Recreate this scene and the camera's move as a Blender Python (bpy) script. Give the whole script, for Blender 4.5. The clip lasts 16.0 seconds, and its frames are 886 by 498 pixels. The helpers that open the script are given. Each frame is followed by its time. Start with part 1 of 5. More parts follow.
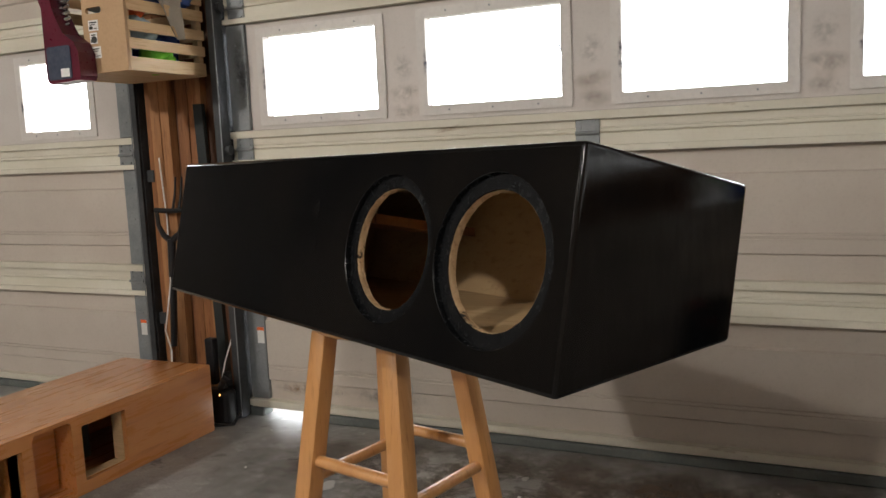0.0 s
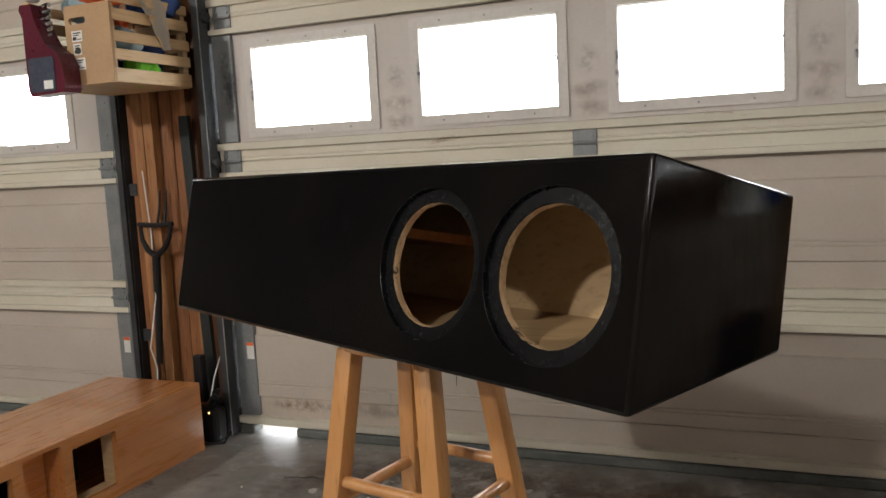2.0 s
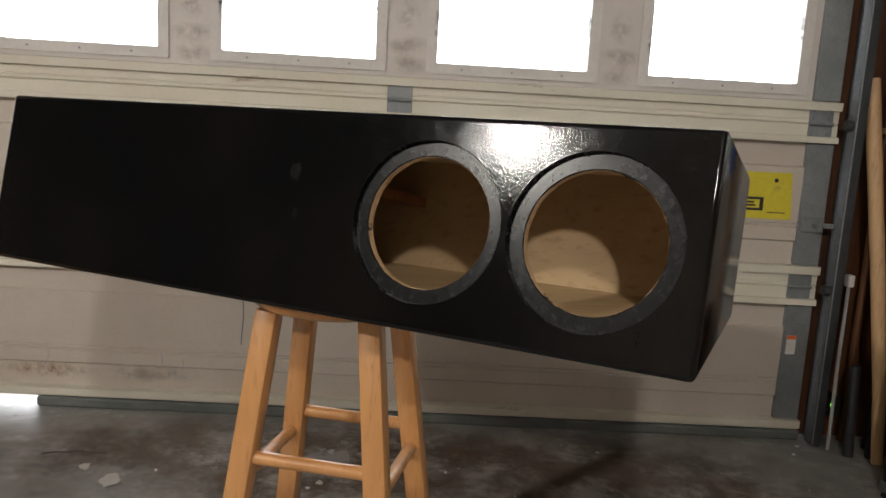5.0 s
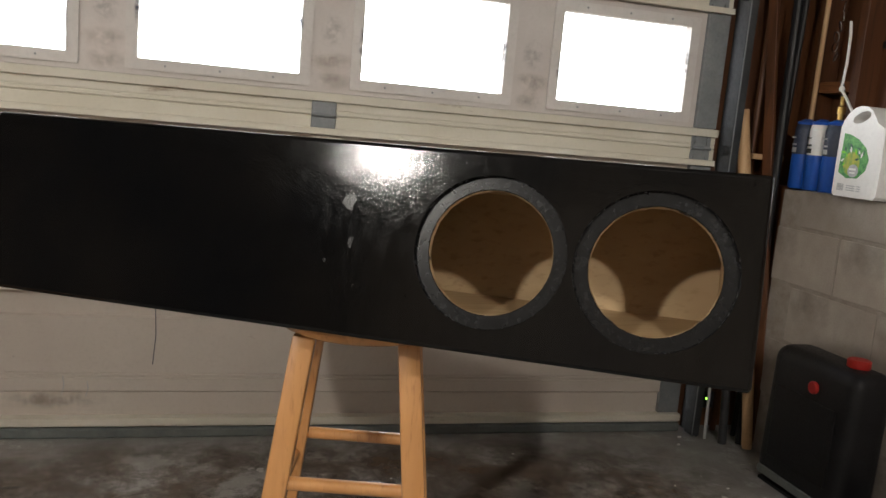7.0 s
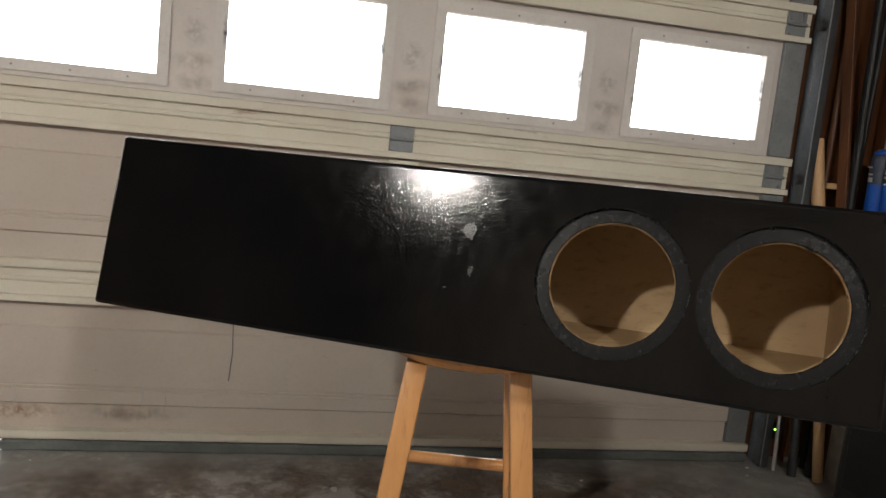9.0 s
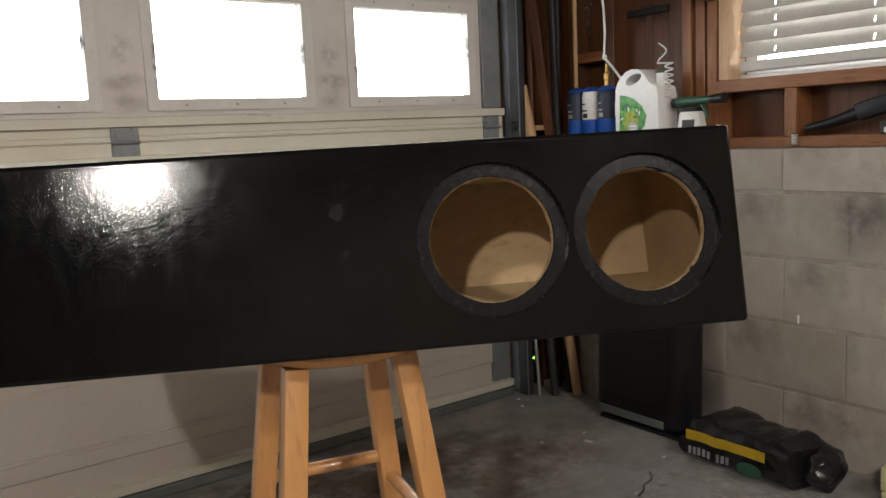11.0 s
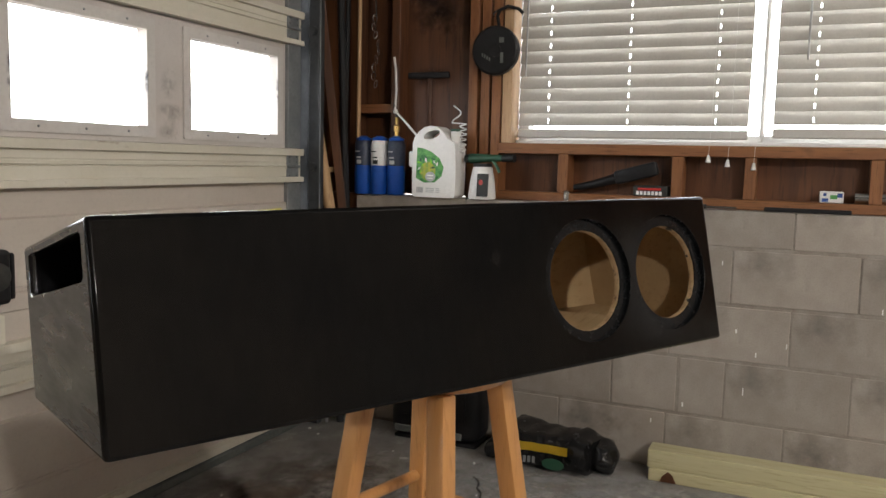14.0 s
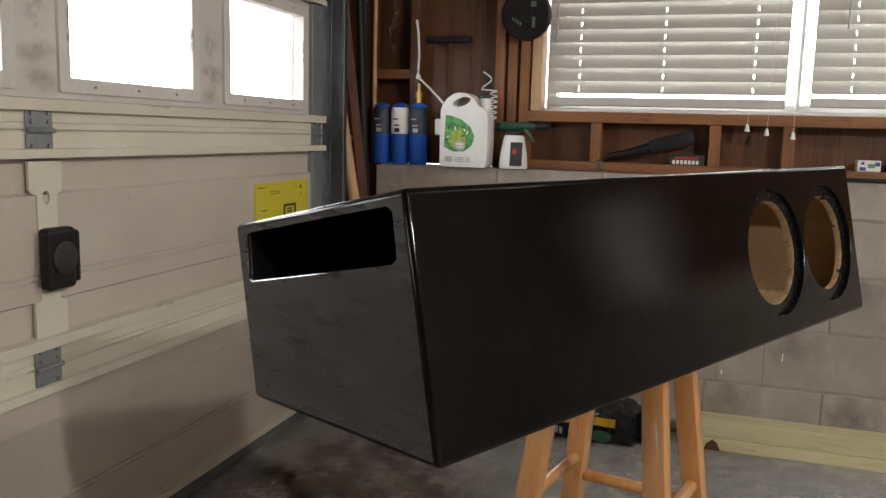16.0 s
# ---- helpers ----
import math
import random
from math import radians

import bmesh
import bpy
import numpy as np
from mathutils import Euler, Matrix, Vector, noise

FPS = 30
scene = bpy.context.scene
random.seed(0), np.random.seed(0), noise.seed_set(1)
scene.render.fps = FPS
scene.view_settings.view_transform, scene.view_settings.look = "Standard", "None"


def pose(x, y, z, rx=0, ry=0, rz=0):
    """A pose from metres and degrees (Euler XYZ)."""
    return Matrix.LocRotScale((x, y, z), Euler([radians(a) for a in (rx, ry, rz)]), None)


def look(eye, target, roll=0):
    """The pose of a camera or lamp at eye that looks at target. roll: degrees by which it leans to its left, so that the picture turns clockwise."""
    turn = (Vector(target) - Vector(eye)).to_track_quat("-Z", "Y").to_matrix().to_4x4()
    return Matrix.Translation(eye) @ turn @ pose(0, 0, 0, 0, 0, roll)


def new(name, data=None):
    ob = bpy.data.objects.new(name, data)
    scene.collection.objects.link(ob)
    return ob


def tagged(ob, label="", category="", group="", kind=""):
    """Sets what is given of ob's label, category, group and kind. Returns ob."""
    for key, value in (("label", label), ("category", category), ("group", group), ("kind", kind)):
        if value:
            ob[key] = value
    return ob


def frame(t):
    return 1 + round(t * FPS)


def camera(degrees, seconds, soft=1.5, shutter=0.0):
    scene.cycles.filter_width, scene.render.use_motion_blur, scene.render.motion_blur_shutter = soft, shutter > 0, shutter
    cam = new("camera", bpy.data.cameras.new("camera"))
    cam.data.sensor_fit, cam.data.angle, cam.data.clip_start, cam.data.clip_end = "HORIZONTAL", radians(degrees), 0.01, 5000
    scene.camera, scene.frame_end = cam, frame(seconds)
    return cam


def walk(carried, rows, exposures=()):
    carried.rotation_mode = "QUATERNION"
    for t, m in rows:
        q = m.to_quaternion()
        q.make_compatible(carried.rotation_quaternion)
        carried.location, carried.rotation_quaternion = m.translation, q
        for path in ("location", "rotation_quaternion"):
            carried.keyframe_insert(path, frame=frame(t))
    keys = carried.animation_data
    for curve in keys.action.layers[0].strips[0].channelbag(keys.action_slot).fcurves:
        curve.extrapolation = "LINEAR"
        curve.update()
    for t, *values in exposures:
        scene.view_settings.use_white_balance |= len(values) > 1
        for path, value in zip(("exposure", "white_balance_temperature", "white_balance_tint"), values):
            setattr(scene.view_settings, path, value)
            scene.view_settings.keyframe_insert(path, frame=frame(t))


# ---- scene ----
cam = camera(56.7, 16.0)
METRES, EYE, TILT, LEAN, TURN = 3.25, 1.10, 0.0, 0.0, 24.5
PATH = [
    (0, (-0.006, 0.065, 1.039), (-0.839, 1.866, 0.795), -2.5),
    (0.5, (-0.006, 0.071, 1.044), (-0.829, 1.881, 0.832), -3.6),
    (1, (-0.018, 0.087, 1.04), (-0.84, 1.9, 0.846), -4.0),
    (1.5, (-0.058, 0.084, 1.032), (-0.875, 1.895, 0.806), -3.3),
    (2, (-0.125, 0.043, 1.05), (-0.873, 1.884, 0.823), -3.0),
    (2.5, (-0.175, 0.006, 1.051), (-0.82, 1.886, 0.825), -2.2),
    (3, (-0.262, 0.01, 1.047), (-0.896, 1.891, 0.795), -1.9),
    (3.5, (-0.35, 0.062, 1.03), (-0.857, 1.978, 0.761), -1.9),
    (4, (-0.43, 0.119, 1.028), (-0.773, 2.07, 0.748), 0.0),
    (4.5, (-0.492, 0.079, 1.041), (-0.612, 2.053, 0.738), 2.3),
    (5, (-0.605, 0.03, 1.047), (-0.54, 2.0, 0.71), 3.3),
    (5.2, (-0.617, 0.013, 1.03), (-0.525, 1.983, 0.697), 2.5),
    (7.5, (-1.069, 0.02, 1.076), (-0.506, 1.917, 0.783), 5.8),
    (8, (-1.112, 0.038, 1.075), (-0.681, 1.97, 0.789), 8.0),
    (8.2, (-1.097, 0.027, 1.078), (-0.726, 1.973, 0.8), 7.6),
    (10.3, (-1.223, 0.079, 1.054), (-0.395, 1.884, 0.818), -1.3),
    (10.5, (-1.265, 0.113, 1.043), (-0.333, 1.866, 0.807), -1.9),
    (11, (-1.345, 0.228, 1.045), (-0.184, 1.833, 0.77), -2.7),
    (11.5, (-1.444, 0.297, 1.043), (-0.105, 1.752, 0.743), -2.1),
    (12, (-1.693, 0.332, 1.092), (-0.227, 1.667, 0.828), 3.4),
    (12.5, (-1.811, 0.46, 1.123), (-0.281, 1.731, 0.916), 2.5),
    (13, (-1.864, 0.598, 1.072), (-0.176, 1.655, 0.887), -1.4),
    (13.5, (-1.966, 0.675, 1.097), (-0.195, 1.581, 0.885), 0.6),
    (14, (-2.058, 0.775, 1.102), (-0.244, 1.591, 0.889), 1.4),
    (14.5, (-2.031, 0.928, 1.075), (-0.179, 1.652, 0.864), -0.9),
    (15, (-2.028, 1.082, 1.069), (-0.153, 1.742, 0.843), -0.3),
    (15.5, (-2.111, 1.196, 1.092), (-0.227, 1.812, 0.827), 1.6),
    (16, (-2.142, 1.27, 1.085), (-0.253, 1.863, 0.805), 1.6),
]
walk(cam, [(t, look(eye, target, roll)) for t, eye, target, roll in PATH])

# ---- light ----
HAZE = 7.5
scene.view_settings.exposure = 0.32
world = bpy.data.worlds.new("sky")
scene.world = world
world.use_nodes = True
wn = world.node_tree
sky = wn.nodes.new("ShaderNodeTexSky")
sky.sky_type, sky.sun_disc = "NISHITA", False
SUN_ELEV, SUN_AZ = 52.0, 268.0
sky.sun_elevation, sky.sun_rotation = radians(SUN_ELEV), radians(SUN_AZ)
sky.air_density, sky.dust_density = 1.2, 3.0
bg = wn.nodes["Background"]
bg.inputs["Strength"].default_value = 0.15
wn.links.new(sky.outputs["Color"], bg.inputs["Color"])
sun = new("sun", bpy.data.lights.new("sun", "SUN"))
sun.data.energy, sun.data.angle, sun.data.color = 5.0, radians(0.5), (1.0, 0.95, 0.88)
sun.matrix_world = look((-4, 0.15, 5), (0, 0, 0))


def bulb(x, y, z, watts):
    ob = new("ceiling_bulb_light", bpy.data.lights.new("ceiling_bulb_light", "POINT"))
    ob.location = (x, y, z)
    ob.data.energy, ob.data.shadow_soft_size, ob.data.color = watts, 0.065, (1.0, 0.945, 0.87)


bulb(-3.38, -1.33, 2.43, 178)
bulb(-0.62, -1.32, 2.43, 87)


# ---- materials ----
def rgb(c):
    return (*c, 1.0)


class Mat:
    def __init__(self, name):
        self.m = bpy.data.materials.new(name)
        self.m.use_nodes = True
        self.t = self.m.node_tree
        self.p = self.t.nodes["Principled BSDF"]
        self.co = self.t.nodes.new("ShaderNodeTexCoord").outputs["Object"]

    def node(self, kind, **kw):
        n = self.t.nodes.new(kind)
        for k, v in kw.items():
            n.inputs[k].default_value = v
        return n

    def link(self, a, b):
        self.t.links.new(a, b)

    def noise(self, scale, detail=5.0, rough=0.55, stretch=(1, 1, 1)):
        mp = self.node("ShaderNodeMapping", Scale=stretch)
        self.link(self.co, mp.inputs["Vector"])
        n = self.node("ShaderNodeTexNoise", Scale=scale, Detail=detail, Roughness=rough)
        self.link(mp.outputs["Vector"], n.inputs["Vector"])
        return n.outputs["Fac"]

    def ramp(self, fac, lo, hi):
        n = self.node("ShaderNodeMapRange")
        n.inputs["From Min"].default_value, n.inputs["From Max"].default_value = lo, hi
        self.link(fac, n.inputs["Value"])
        return n.outputs["Result"]

    def mix(self, fac, a, b):
        n = self.t.nodes.new("ShaderNodeMix")
        n.data_type = "RGBA"
        for sock, v in ((n.inputs[0], fac), (n.inputs[6], a), (n.inputs[7], b)):
            if isinstance(v, (int, float)):
                sock.default_value = v
            elif isinstance(v, tuple):
                sock.default_value = rgb(v)
            else:
                self.link(v, sock)
        return n.outputs[2]

    def colour(self, c):
        self.link(c, self.p.inputs["Base Color"])

    def bump(self, fac, strength, dist=0.002):
        n = self.node("ShaderNodeBump", Strength=strength, Distance=dist)
        self.link(fac, n.inputs["Height"])
        self.link(n.outputs["Normal"], self.p.inputs["Normal"])

    def rough(self, fac, a, b):
        n = self.node("ShaderNodeMapRange")
        n.inputs["To Min"].default_value, n.inputs["To Max"].default_value = a, b
        n.inputs["From Min"].default_value, n.inputs["From Max"].default_value = 0.3, 0.7
        self.link(fac, n.inputs["Value"])
        self.link(n.outputs["Result"], self.p.inputs["Roughness"])


def plain(name, c1, c2, rough=(0.4, 0.6), scale=6, fine=70, bump=0.15, metal=0.0, stretch=(1, 1, 1), stain=None, per_piece=0.0, coat=0.0):
    """Two-scale varied surface; stain = (colour, scale, low, high)."""
    m = Mat(name)
    a, b = m.noise(scale, 4, 0.6, stretch), m.noise(fine, 6, 0.6, stretch)
    c = m.mix(m.ramp(a, 0.3, 0.7), c1, c2)
    c = m.mix(m.ramp(b, 0.45, 1.3), c, tuple(0.8 * v for v in c1))
    if stain:
        c = m.mix(m.ramp(m.noise(stain[1], 6, 0.65), stain[2], stain[3]), c, stain[0])
    if per_piece:
        info = m.t.nodes.new("ShaderNodeObjectInfo")
        hsv = m.node("ShaderNodeHueSaturation")
        mr = m.node("ShaderNodeMapRange")
        mr.inputs["To Min"].default_value, mr.inputs["To Max"].default_value = 1 - per_piece, 1 + per_piece
        m.link(info.outputs["Random"], mr.inputs["Value"])
        m.link(mr.outputs["Result"], hsv.inputs["Value"])
        m.link(c, hsv.inputs["Color"])
        c = hsv.outputs["Color"]
    m.colour(c)
    m.rough(b, *rough)
    m.bump(b, bump)
    m.p.inputs["Metallic"].default_value = metal
    m.p.inputs["Coat Weight"].default_value = coat
    return m.m


def wood(name, c1, c2, dark, rough=(0.45, 0.6), along="z", scale=3.0, bump=0.12, coat=0.0, per_piece=0.12):
    """Grain stretched along one axis, with rings, pores and a few knots."""
    s = {"x": (0.08, 1, 1), "y": (1, 0.08, 1), "z": (1, 1, 0.08)}[along]
    m = Mat(name)
    g, f, k = m.noise(scale * 12, 4, 0.6, s), m.noise(scale * 60, 3, 0.6, s), m.noise(scale * 1.5, 3, 0.5)
    c = m.mix(m.ramp(g, 0.35, 0.68), c1, c2)
    c = m.mix(m.ramp(f, 0.55, 0.8), c, dark)
    c = m.mix(m.ramp(k, 0.62, 0.78), c, dark)
    if per_piece:
        info = m.t.nodes.new("ShaderNodeObjectInfo")
        hsv, mr = m.node("ShaderNodeHueSaturation"), m.node("ShaderNodeMapRange")
        mr.inputs["To Min"].default_value, mr.inputs["To Max"].default_value = 1 - per_piece, 1 + per_piece
        m.link(info.outputs["Random"], mr.inputs["Value"])
        m.link(mr.outputs["Result"], hsv.inputs["Value"])
        m.link(c, hsv.inputs["Color"])
        c = hsv.outputs["Color"]
    m.colour(c)
    m.rough(f, *rough)
    m.bump(f, bump)
    m.p.inputs["Coat Weight"].default_value = coat
    m.p.inputs["Coat Roughness"].default_value = 0.09
    return m.m


def concrete():
    """Old slab: grey, with brown dirt, dark oily blotches, pale scraped spots and hairline speckle."""
    m = Mat("concrete_floor")
    big, mid, fine = m.noise(1.1, 6, 0.6), m.noise(5, 9, 0.68), m.noise(150, 5, 0.6)
    c = m.mix(m.ramp(big, 0.38, 0.62), (0.285, 0.278, 0.268), (0.40, 0.392, 0.38))
    c = m.mix(m.ramp(m.noise(2.1, 7, 0.65), 0.50, 0.66), c, (0.24, 0.195, 0.155))
    c = m.mix(m.ramp(mid, 0.48, 0.70), c, (0.22, 0.21, 0.20))
    c = m.mix(m.ramp(m.noise(17, 7, 0.7), 0.50, 0.66), c, (0.25, 0.238, 0.225))
    c = m.mix(m.ramp(m.noise(12, 7, 0.7), 0.54, 0.66), c, (0.46, 0.45, 0.44))
    c = m.mix(m.ramp(m.noise(6.4, 8, 0.72), 0.60, 0.66), c, (0.10, 0.094, 0.088))
    c = m.mix(m.ramp(m.noise(9, 6, 0.6), 0.66, 0.69), c, (0.56, 0.55, 0.52))
    c = m.mix(m.ramp(m.noise(34, 4, 0.5), 0.70, 0.725), c, (0.60, 0.59, 0.56))
    c = m.mix(m.ramp(fine, 0.4, 0.8), c, (0.22, 0.21, 0.20))
    m.colour(c)
    m.rough(mid, 0.30, 0.58)
    m.bump(fine, 0.3)
    return m.m


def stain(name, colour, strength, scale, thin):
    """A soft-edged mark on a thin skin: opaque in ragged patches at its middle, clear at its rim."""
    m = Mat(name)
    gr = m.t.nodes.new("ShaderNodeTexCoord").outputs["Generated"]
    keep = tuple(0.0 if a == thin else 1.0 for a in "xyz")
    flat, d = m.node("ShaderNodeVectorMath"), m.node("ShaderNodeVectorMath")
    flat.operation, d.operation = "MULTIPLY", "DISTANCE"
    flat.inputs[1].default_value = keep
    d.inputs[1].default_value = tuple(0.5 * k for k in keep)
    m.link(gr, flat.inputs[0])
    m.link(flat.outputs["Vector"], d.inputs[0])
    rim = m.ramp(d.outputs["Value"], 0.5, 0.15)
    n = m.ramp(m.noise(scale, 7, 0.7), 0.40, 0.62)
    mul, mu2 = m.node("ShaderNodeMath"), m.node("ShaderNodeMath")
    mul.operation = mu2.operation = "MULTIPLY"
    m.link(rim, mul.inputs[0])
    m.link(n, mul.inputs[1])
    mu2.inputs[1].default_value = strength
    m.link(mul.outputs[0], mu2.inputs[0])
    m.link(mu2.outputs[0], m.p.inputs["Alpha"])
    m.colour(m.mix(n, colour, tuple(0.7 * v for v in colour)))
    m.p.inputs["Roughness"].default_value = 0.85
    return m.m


def black_paint():
    """Brushed-on black gloss: orange-peel relief, faint brush drag, worn browner patches."""
    m = Mat("black_brushed_paint")
    a, d = m.noise(3, 5, 0.6), m.noise(420, 4, 0.7)
    peel, drag = m.noise(130, 5, 0.68, (1, 1, 0.9)), m.noise(34, 4, 0.6, (1, 1, 0.25))
    streak = m.noise(70, 6, 0.7, (1, 1, 0.18))
    c = m.mix(m.ramp(a, 0.38, 0.66), (0.0020, 0.0023, 0.0028), (0.0058, 0.0050, 0.0043))
    m.colour(m.mix(m.ramp(d, 0.68, 0.76), c, (0.008, 0.007, 0.006)))
    m.rough(m.noise(60, 6, 0.75, (1, 1, 0.4)), 0.045, 0.13)
    spec = m.node("ShaderNodeMapRange")
    spec.inputs["From Min"].default_value, spec.inputs["From Max"].default_value = 0.35, 0.65
    spec.inputs["To Min"].default_value, spec.inputs["To Max"].default_value = 0.17, 0.27
    m.link(streak, spec.inputs["Value"])
    m.link(spec.outputs["Result"], m.p.inputs["Specular IOR Level"])
    add = m.node("ShaderNodeMath")
    add.operation = "MULTIPLY_ADD"
    add.inputs[1].default_value = 0.06
    m.link(drag, add.inputs[0])
    m.link(peel, add.inputs[2])
    m.bump(add.outputs[0], 0.9, 0.00019)
    return m.m


def steel_panel(name, c1, c2):
    """Old painted steel: faded, with rust-brown streaks and scuffs of their own shape."""
    m = Mat(name)
    big, fine = m.noise(2.2, 5, 0.6), m.noise(90, 6, 0.6)
    c = m.mix(m.ramp(big, 0.35, 0.65), c1, c2)
    c = m.mix(m.ramp(m.noise(5, 7, 0.7, (0.35, 1, 1.6)), 0.66, 0.74), c, (0.30, 0.21, 0.14))
    c = m.mix(m.ramp(m.noise(16, 5, 0.7, (1, 1, 0.4)), 0.68, 0.76), c, (0.25, 0.22, 0.19))
    c = m.mix(m.ramp(fine, 0.5, 1.3), c, tuple(0.86 * v for v in c1))
    m.colour(c)
    m.rough(fine, 0.5, 0.68)
    m.p.inputs["Specular IOR Level"].default_value = 0.22
    m.bump(m.noise(24, 4, 0.6), 0.06)
    return m.m


def glass(name="window_glass", clear=1.0):
    m = Mat(name)
    t = m.t
    tr, gl, mx = t.nodes.new("ShaderNodeBsdfTransparent"), t.nodes.new("ShaderNodeBsdfGlossy"), t.nodes.new("ShaderNodeMixShader")
    tr.inputs["Color"].default_value = rgb((clear, 0.97 * clear, 0.92 * clear) if clear < 1 else (1, 1, 1))
    gl.inputs["Roughness"].default_value = 0.05
    mx.inputs[0].default_value = 0.05
    m.link(tr.outputs[0], mx.inputs[1])
    m.link(gl.outputs[0], mx.inputs[2])
    m.link(mx.outputs[0], t.nodes["Material Output"].inputs["Surface"])
    return m.m


def clear_plastic():
    m = plain("smoky_clear_plastic", (0.62, 0.56, 0.47), (0.70, 0.65, 0.57), (0.2, 0.35), bump=0.3)
    p = m.node_tree.nodes["Principled BSDF"]
    p.inputs["Alpha"].default_value = 0.92
    return m


def haze():
    m = Mat("bright_overcast_haze")
    m.p.inputs["Base Color"].default_value = rgb((0.8, 0.8, 0.8))
    m.p.inputs["Emission Color"].default_value = rgb((0.93, 0.97, 1.0))
    m.p.inputs["Emission Strength"].default_value = HAZE
    return m.m


def led(name, c):
    m = Mat(name)
    m.p.inputs["Emission Color"].default_value = rgb(c)
    m.p.inputs["Emission Strength"].default_value = 6.0
    return m.m


FLOOR = concrete()
BLACK = black_paint()
SCUFF = plain("pale_paint_scuff", (0.0025, 0.0025, 0.0026), (0.006, 0.0058, 0.0056), (0.17, 0.27), 60, 300, 0.03)
def dim(m, spec):
    m.node_tree.nodes["Principled BSDF"].inputs["Specular IOR Level"].default_value = spec
    return m


RINGP = plain("dusty_black_ring_paint", (0.0040, 0.0045, 0.0053), (0.0085, 0.0090, 0.0098), (0.17, 0.31), 22, 110, 0.05)
# Brush-streaked paint; the windows' sheen is put into its paler grey.
PORTP = plain("streaky_sheen_black_paint", (0.014, 0.014, 0.015), (0.060, 0.060, 0.060), (0.22, 0.36), 9, 40, 0.02, stretch=(0.25, 0.25, 1))
DUCT = plain("glossy_black_duct_paint", (0.004, 0.004, 0.0045), (0.008, 0.008, 0.009), (0.12, 0.2), 14, 80, 0.01, coat=1.0)
PANEL = steel_panel("door_panel_paint", (0.50, 0.44, 0.385), (0.555, 0.50, 0.44))
CREAM = steel_panel("door_rail_cream_paint", (0.62, 0.58, 0.48), (0.68, 0.65, 0.56))
# Section's grey paint, lightened to hold the glare round the panes.
WSECT = steel_panel("glare_lightened_section_paint", (0.54, 0.50, 0.47), (0.62, 0.58, 0.55))
WFRAME = plain("window_frame_vinyl", (0.58, 0.55, 0.52), (0.65, 0.62, 0.59), (0.4, 0.55))
GASKET = plain("dark_gasket", (0.05, 0.055, 0.07), (0.1, 0.11, 0.13), (0.5, 0.7), 20)
GALV = plain("galvanised_steel", (0.20, 0.215, 0.225), (0.29, 0.305, 0.315), (0.40, 0.58), 9, 90, 0.05, 0.35)
STEEL_DK = plain("dull_track_steel", (0.035, 0.038, 0.042), (0.07, 0.074, 0.078), (0.4, 0.6), 10, 90, 0.05, 0.4)
RUBBER = plain("grey_green_rubber", (0.10, 0.115, 0.11), (0.16, 0.17, 0.16), (0.6, 0.8), 9)
CMU = plain("concrete_block", (0.295, 0.254, 0.219), (0.373, 0.329, 0.288), (0.8, 0.95), 9, 180, 0.55, stain=((0.17, 0.148, 0.13), 2.6, 0.54, 0.74), per_piece=0.12)
MORTAR = plain("mortar", (0.235, 0.20, 0.172), (0.33, 0.295, 0.26), (0.85, 0.95), 20, 150, 0.5)
STUD = wood("framing_lumber", (0.205, 0.078, 0.027), (0.285, 0.120, 0.043), (0.070, 0.026, 0.010), bump=0.25)
STUD_Y = wood("framing_lumber_level", (0.205, 0.078, 0.027), (0.285, 0.120, 0.043), (0.070, 0.026, 0.010), along="y")
# Window light on the trimmers is put into this paler lumber.
STUD_LT = wood("window_lit_lumber", (0.52, 0.33, 0.18), (0.62, 0.42, 0.25), (0.35, 0.2, 0.1))
# Shade of the cluttered corner is put into this dark plywood colour.
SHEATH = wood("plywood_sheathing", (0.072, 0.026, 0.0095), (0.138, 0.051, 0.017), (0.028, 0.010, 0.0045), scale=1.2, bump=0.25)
BOARD_OR = wood("orange_post_board", (0.30, 0.135, 0.052), (0.42, 0.205, 0.085), (0.12, 0.052, 0.022), bump=0.3)
STOOLW = wood("varnished_beech", (0.50, 0.232, 0.074), (0.58, 0.288, 0.10), (0.36, 0.15, 0.045), (0.28, 0.42), scale=2.5, bump=0.05, coat=1.0, per_piece=0.05)
PLY = wood("raw_plywood_lining", (0.43, 0.295, 0.155), (0.50, 0.355, 0.19), (0.32, 0.205, 0.10), (0.6, 0.75), along="x", scale=1.5, per_piece=0.0)
def cut_ply():
    """Sawn plywood rim: pale veneer layers, torn dark splinters and slips of black paint."""
    m = Mat("sawn_plywood_rim")
    g, k = m.noise(60, 4, 0.6, (1, 1, 0.3)), m.noise(26, 6, 0.7)
    c = m.mix(m.ramp(g, 0.36, 0.62), (0.60, 0.43, 0.25), (0.42, 0.27, 0.14))
    c = m.mix(m.ramp(m.noise(140, 4, 0.7), 0.56, 0.70), c, (0.20, 0.11, 0.055))
    m.colour(m.mix(m.ramp(k, 0.575, 0.60), c, (0.006, 0.006, 0.007)))
    m.rough(g, 0.6, 0.85)
    m.bump(k, 0.6, 0.003)
    return m.m


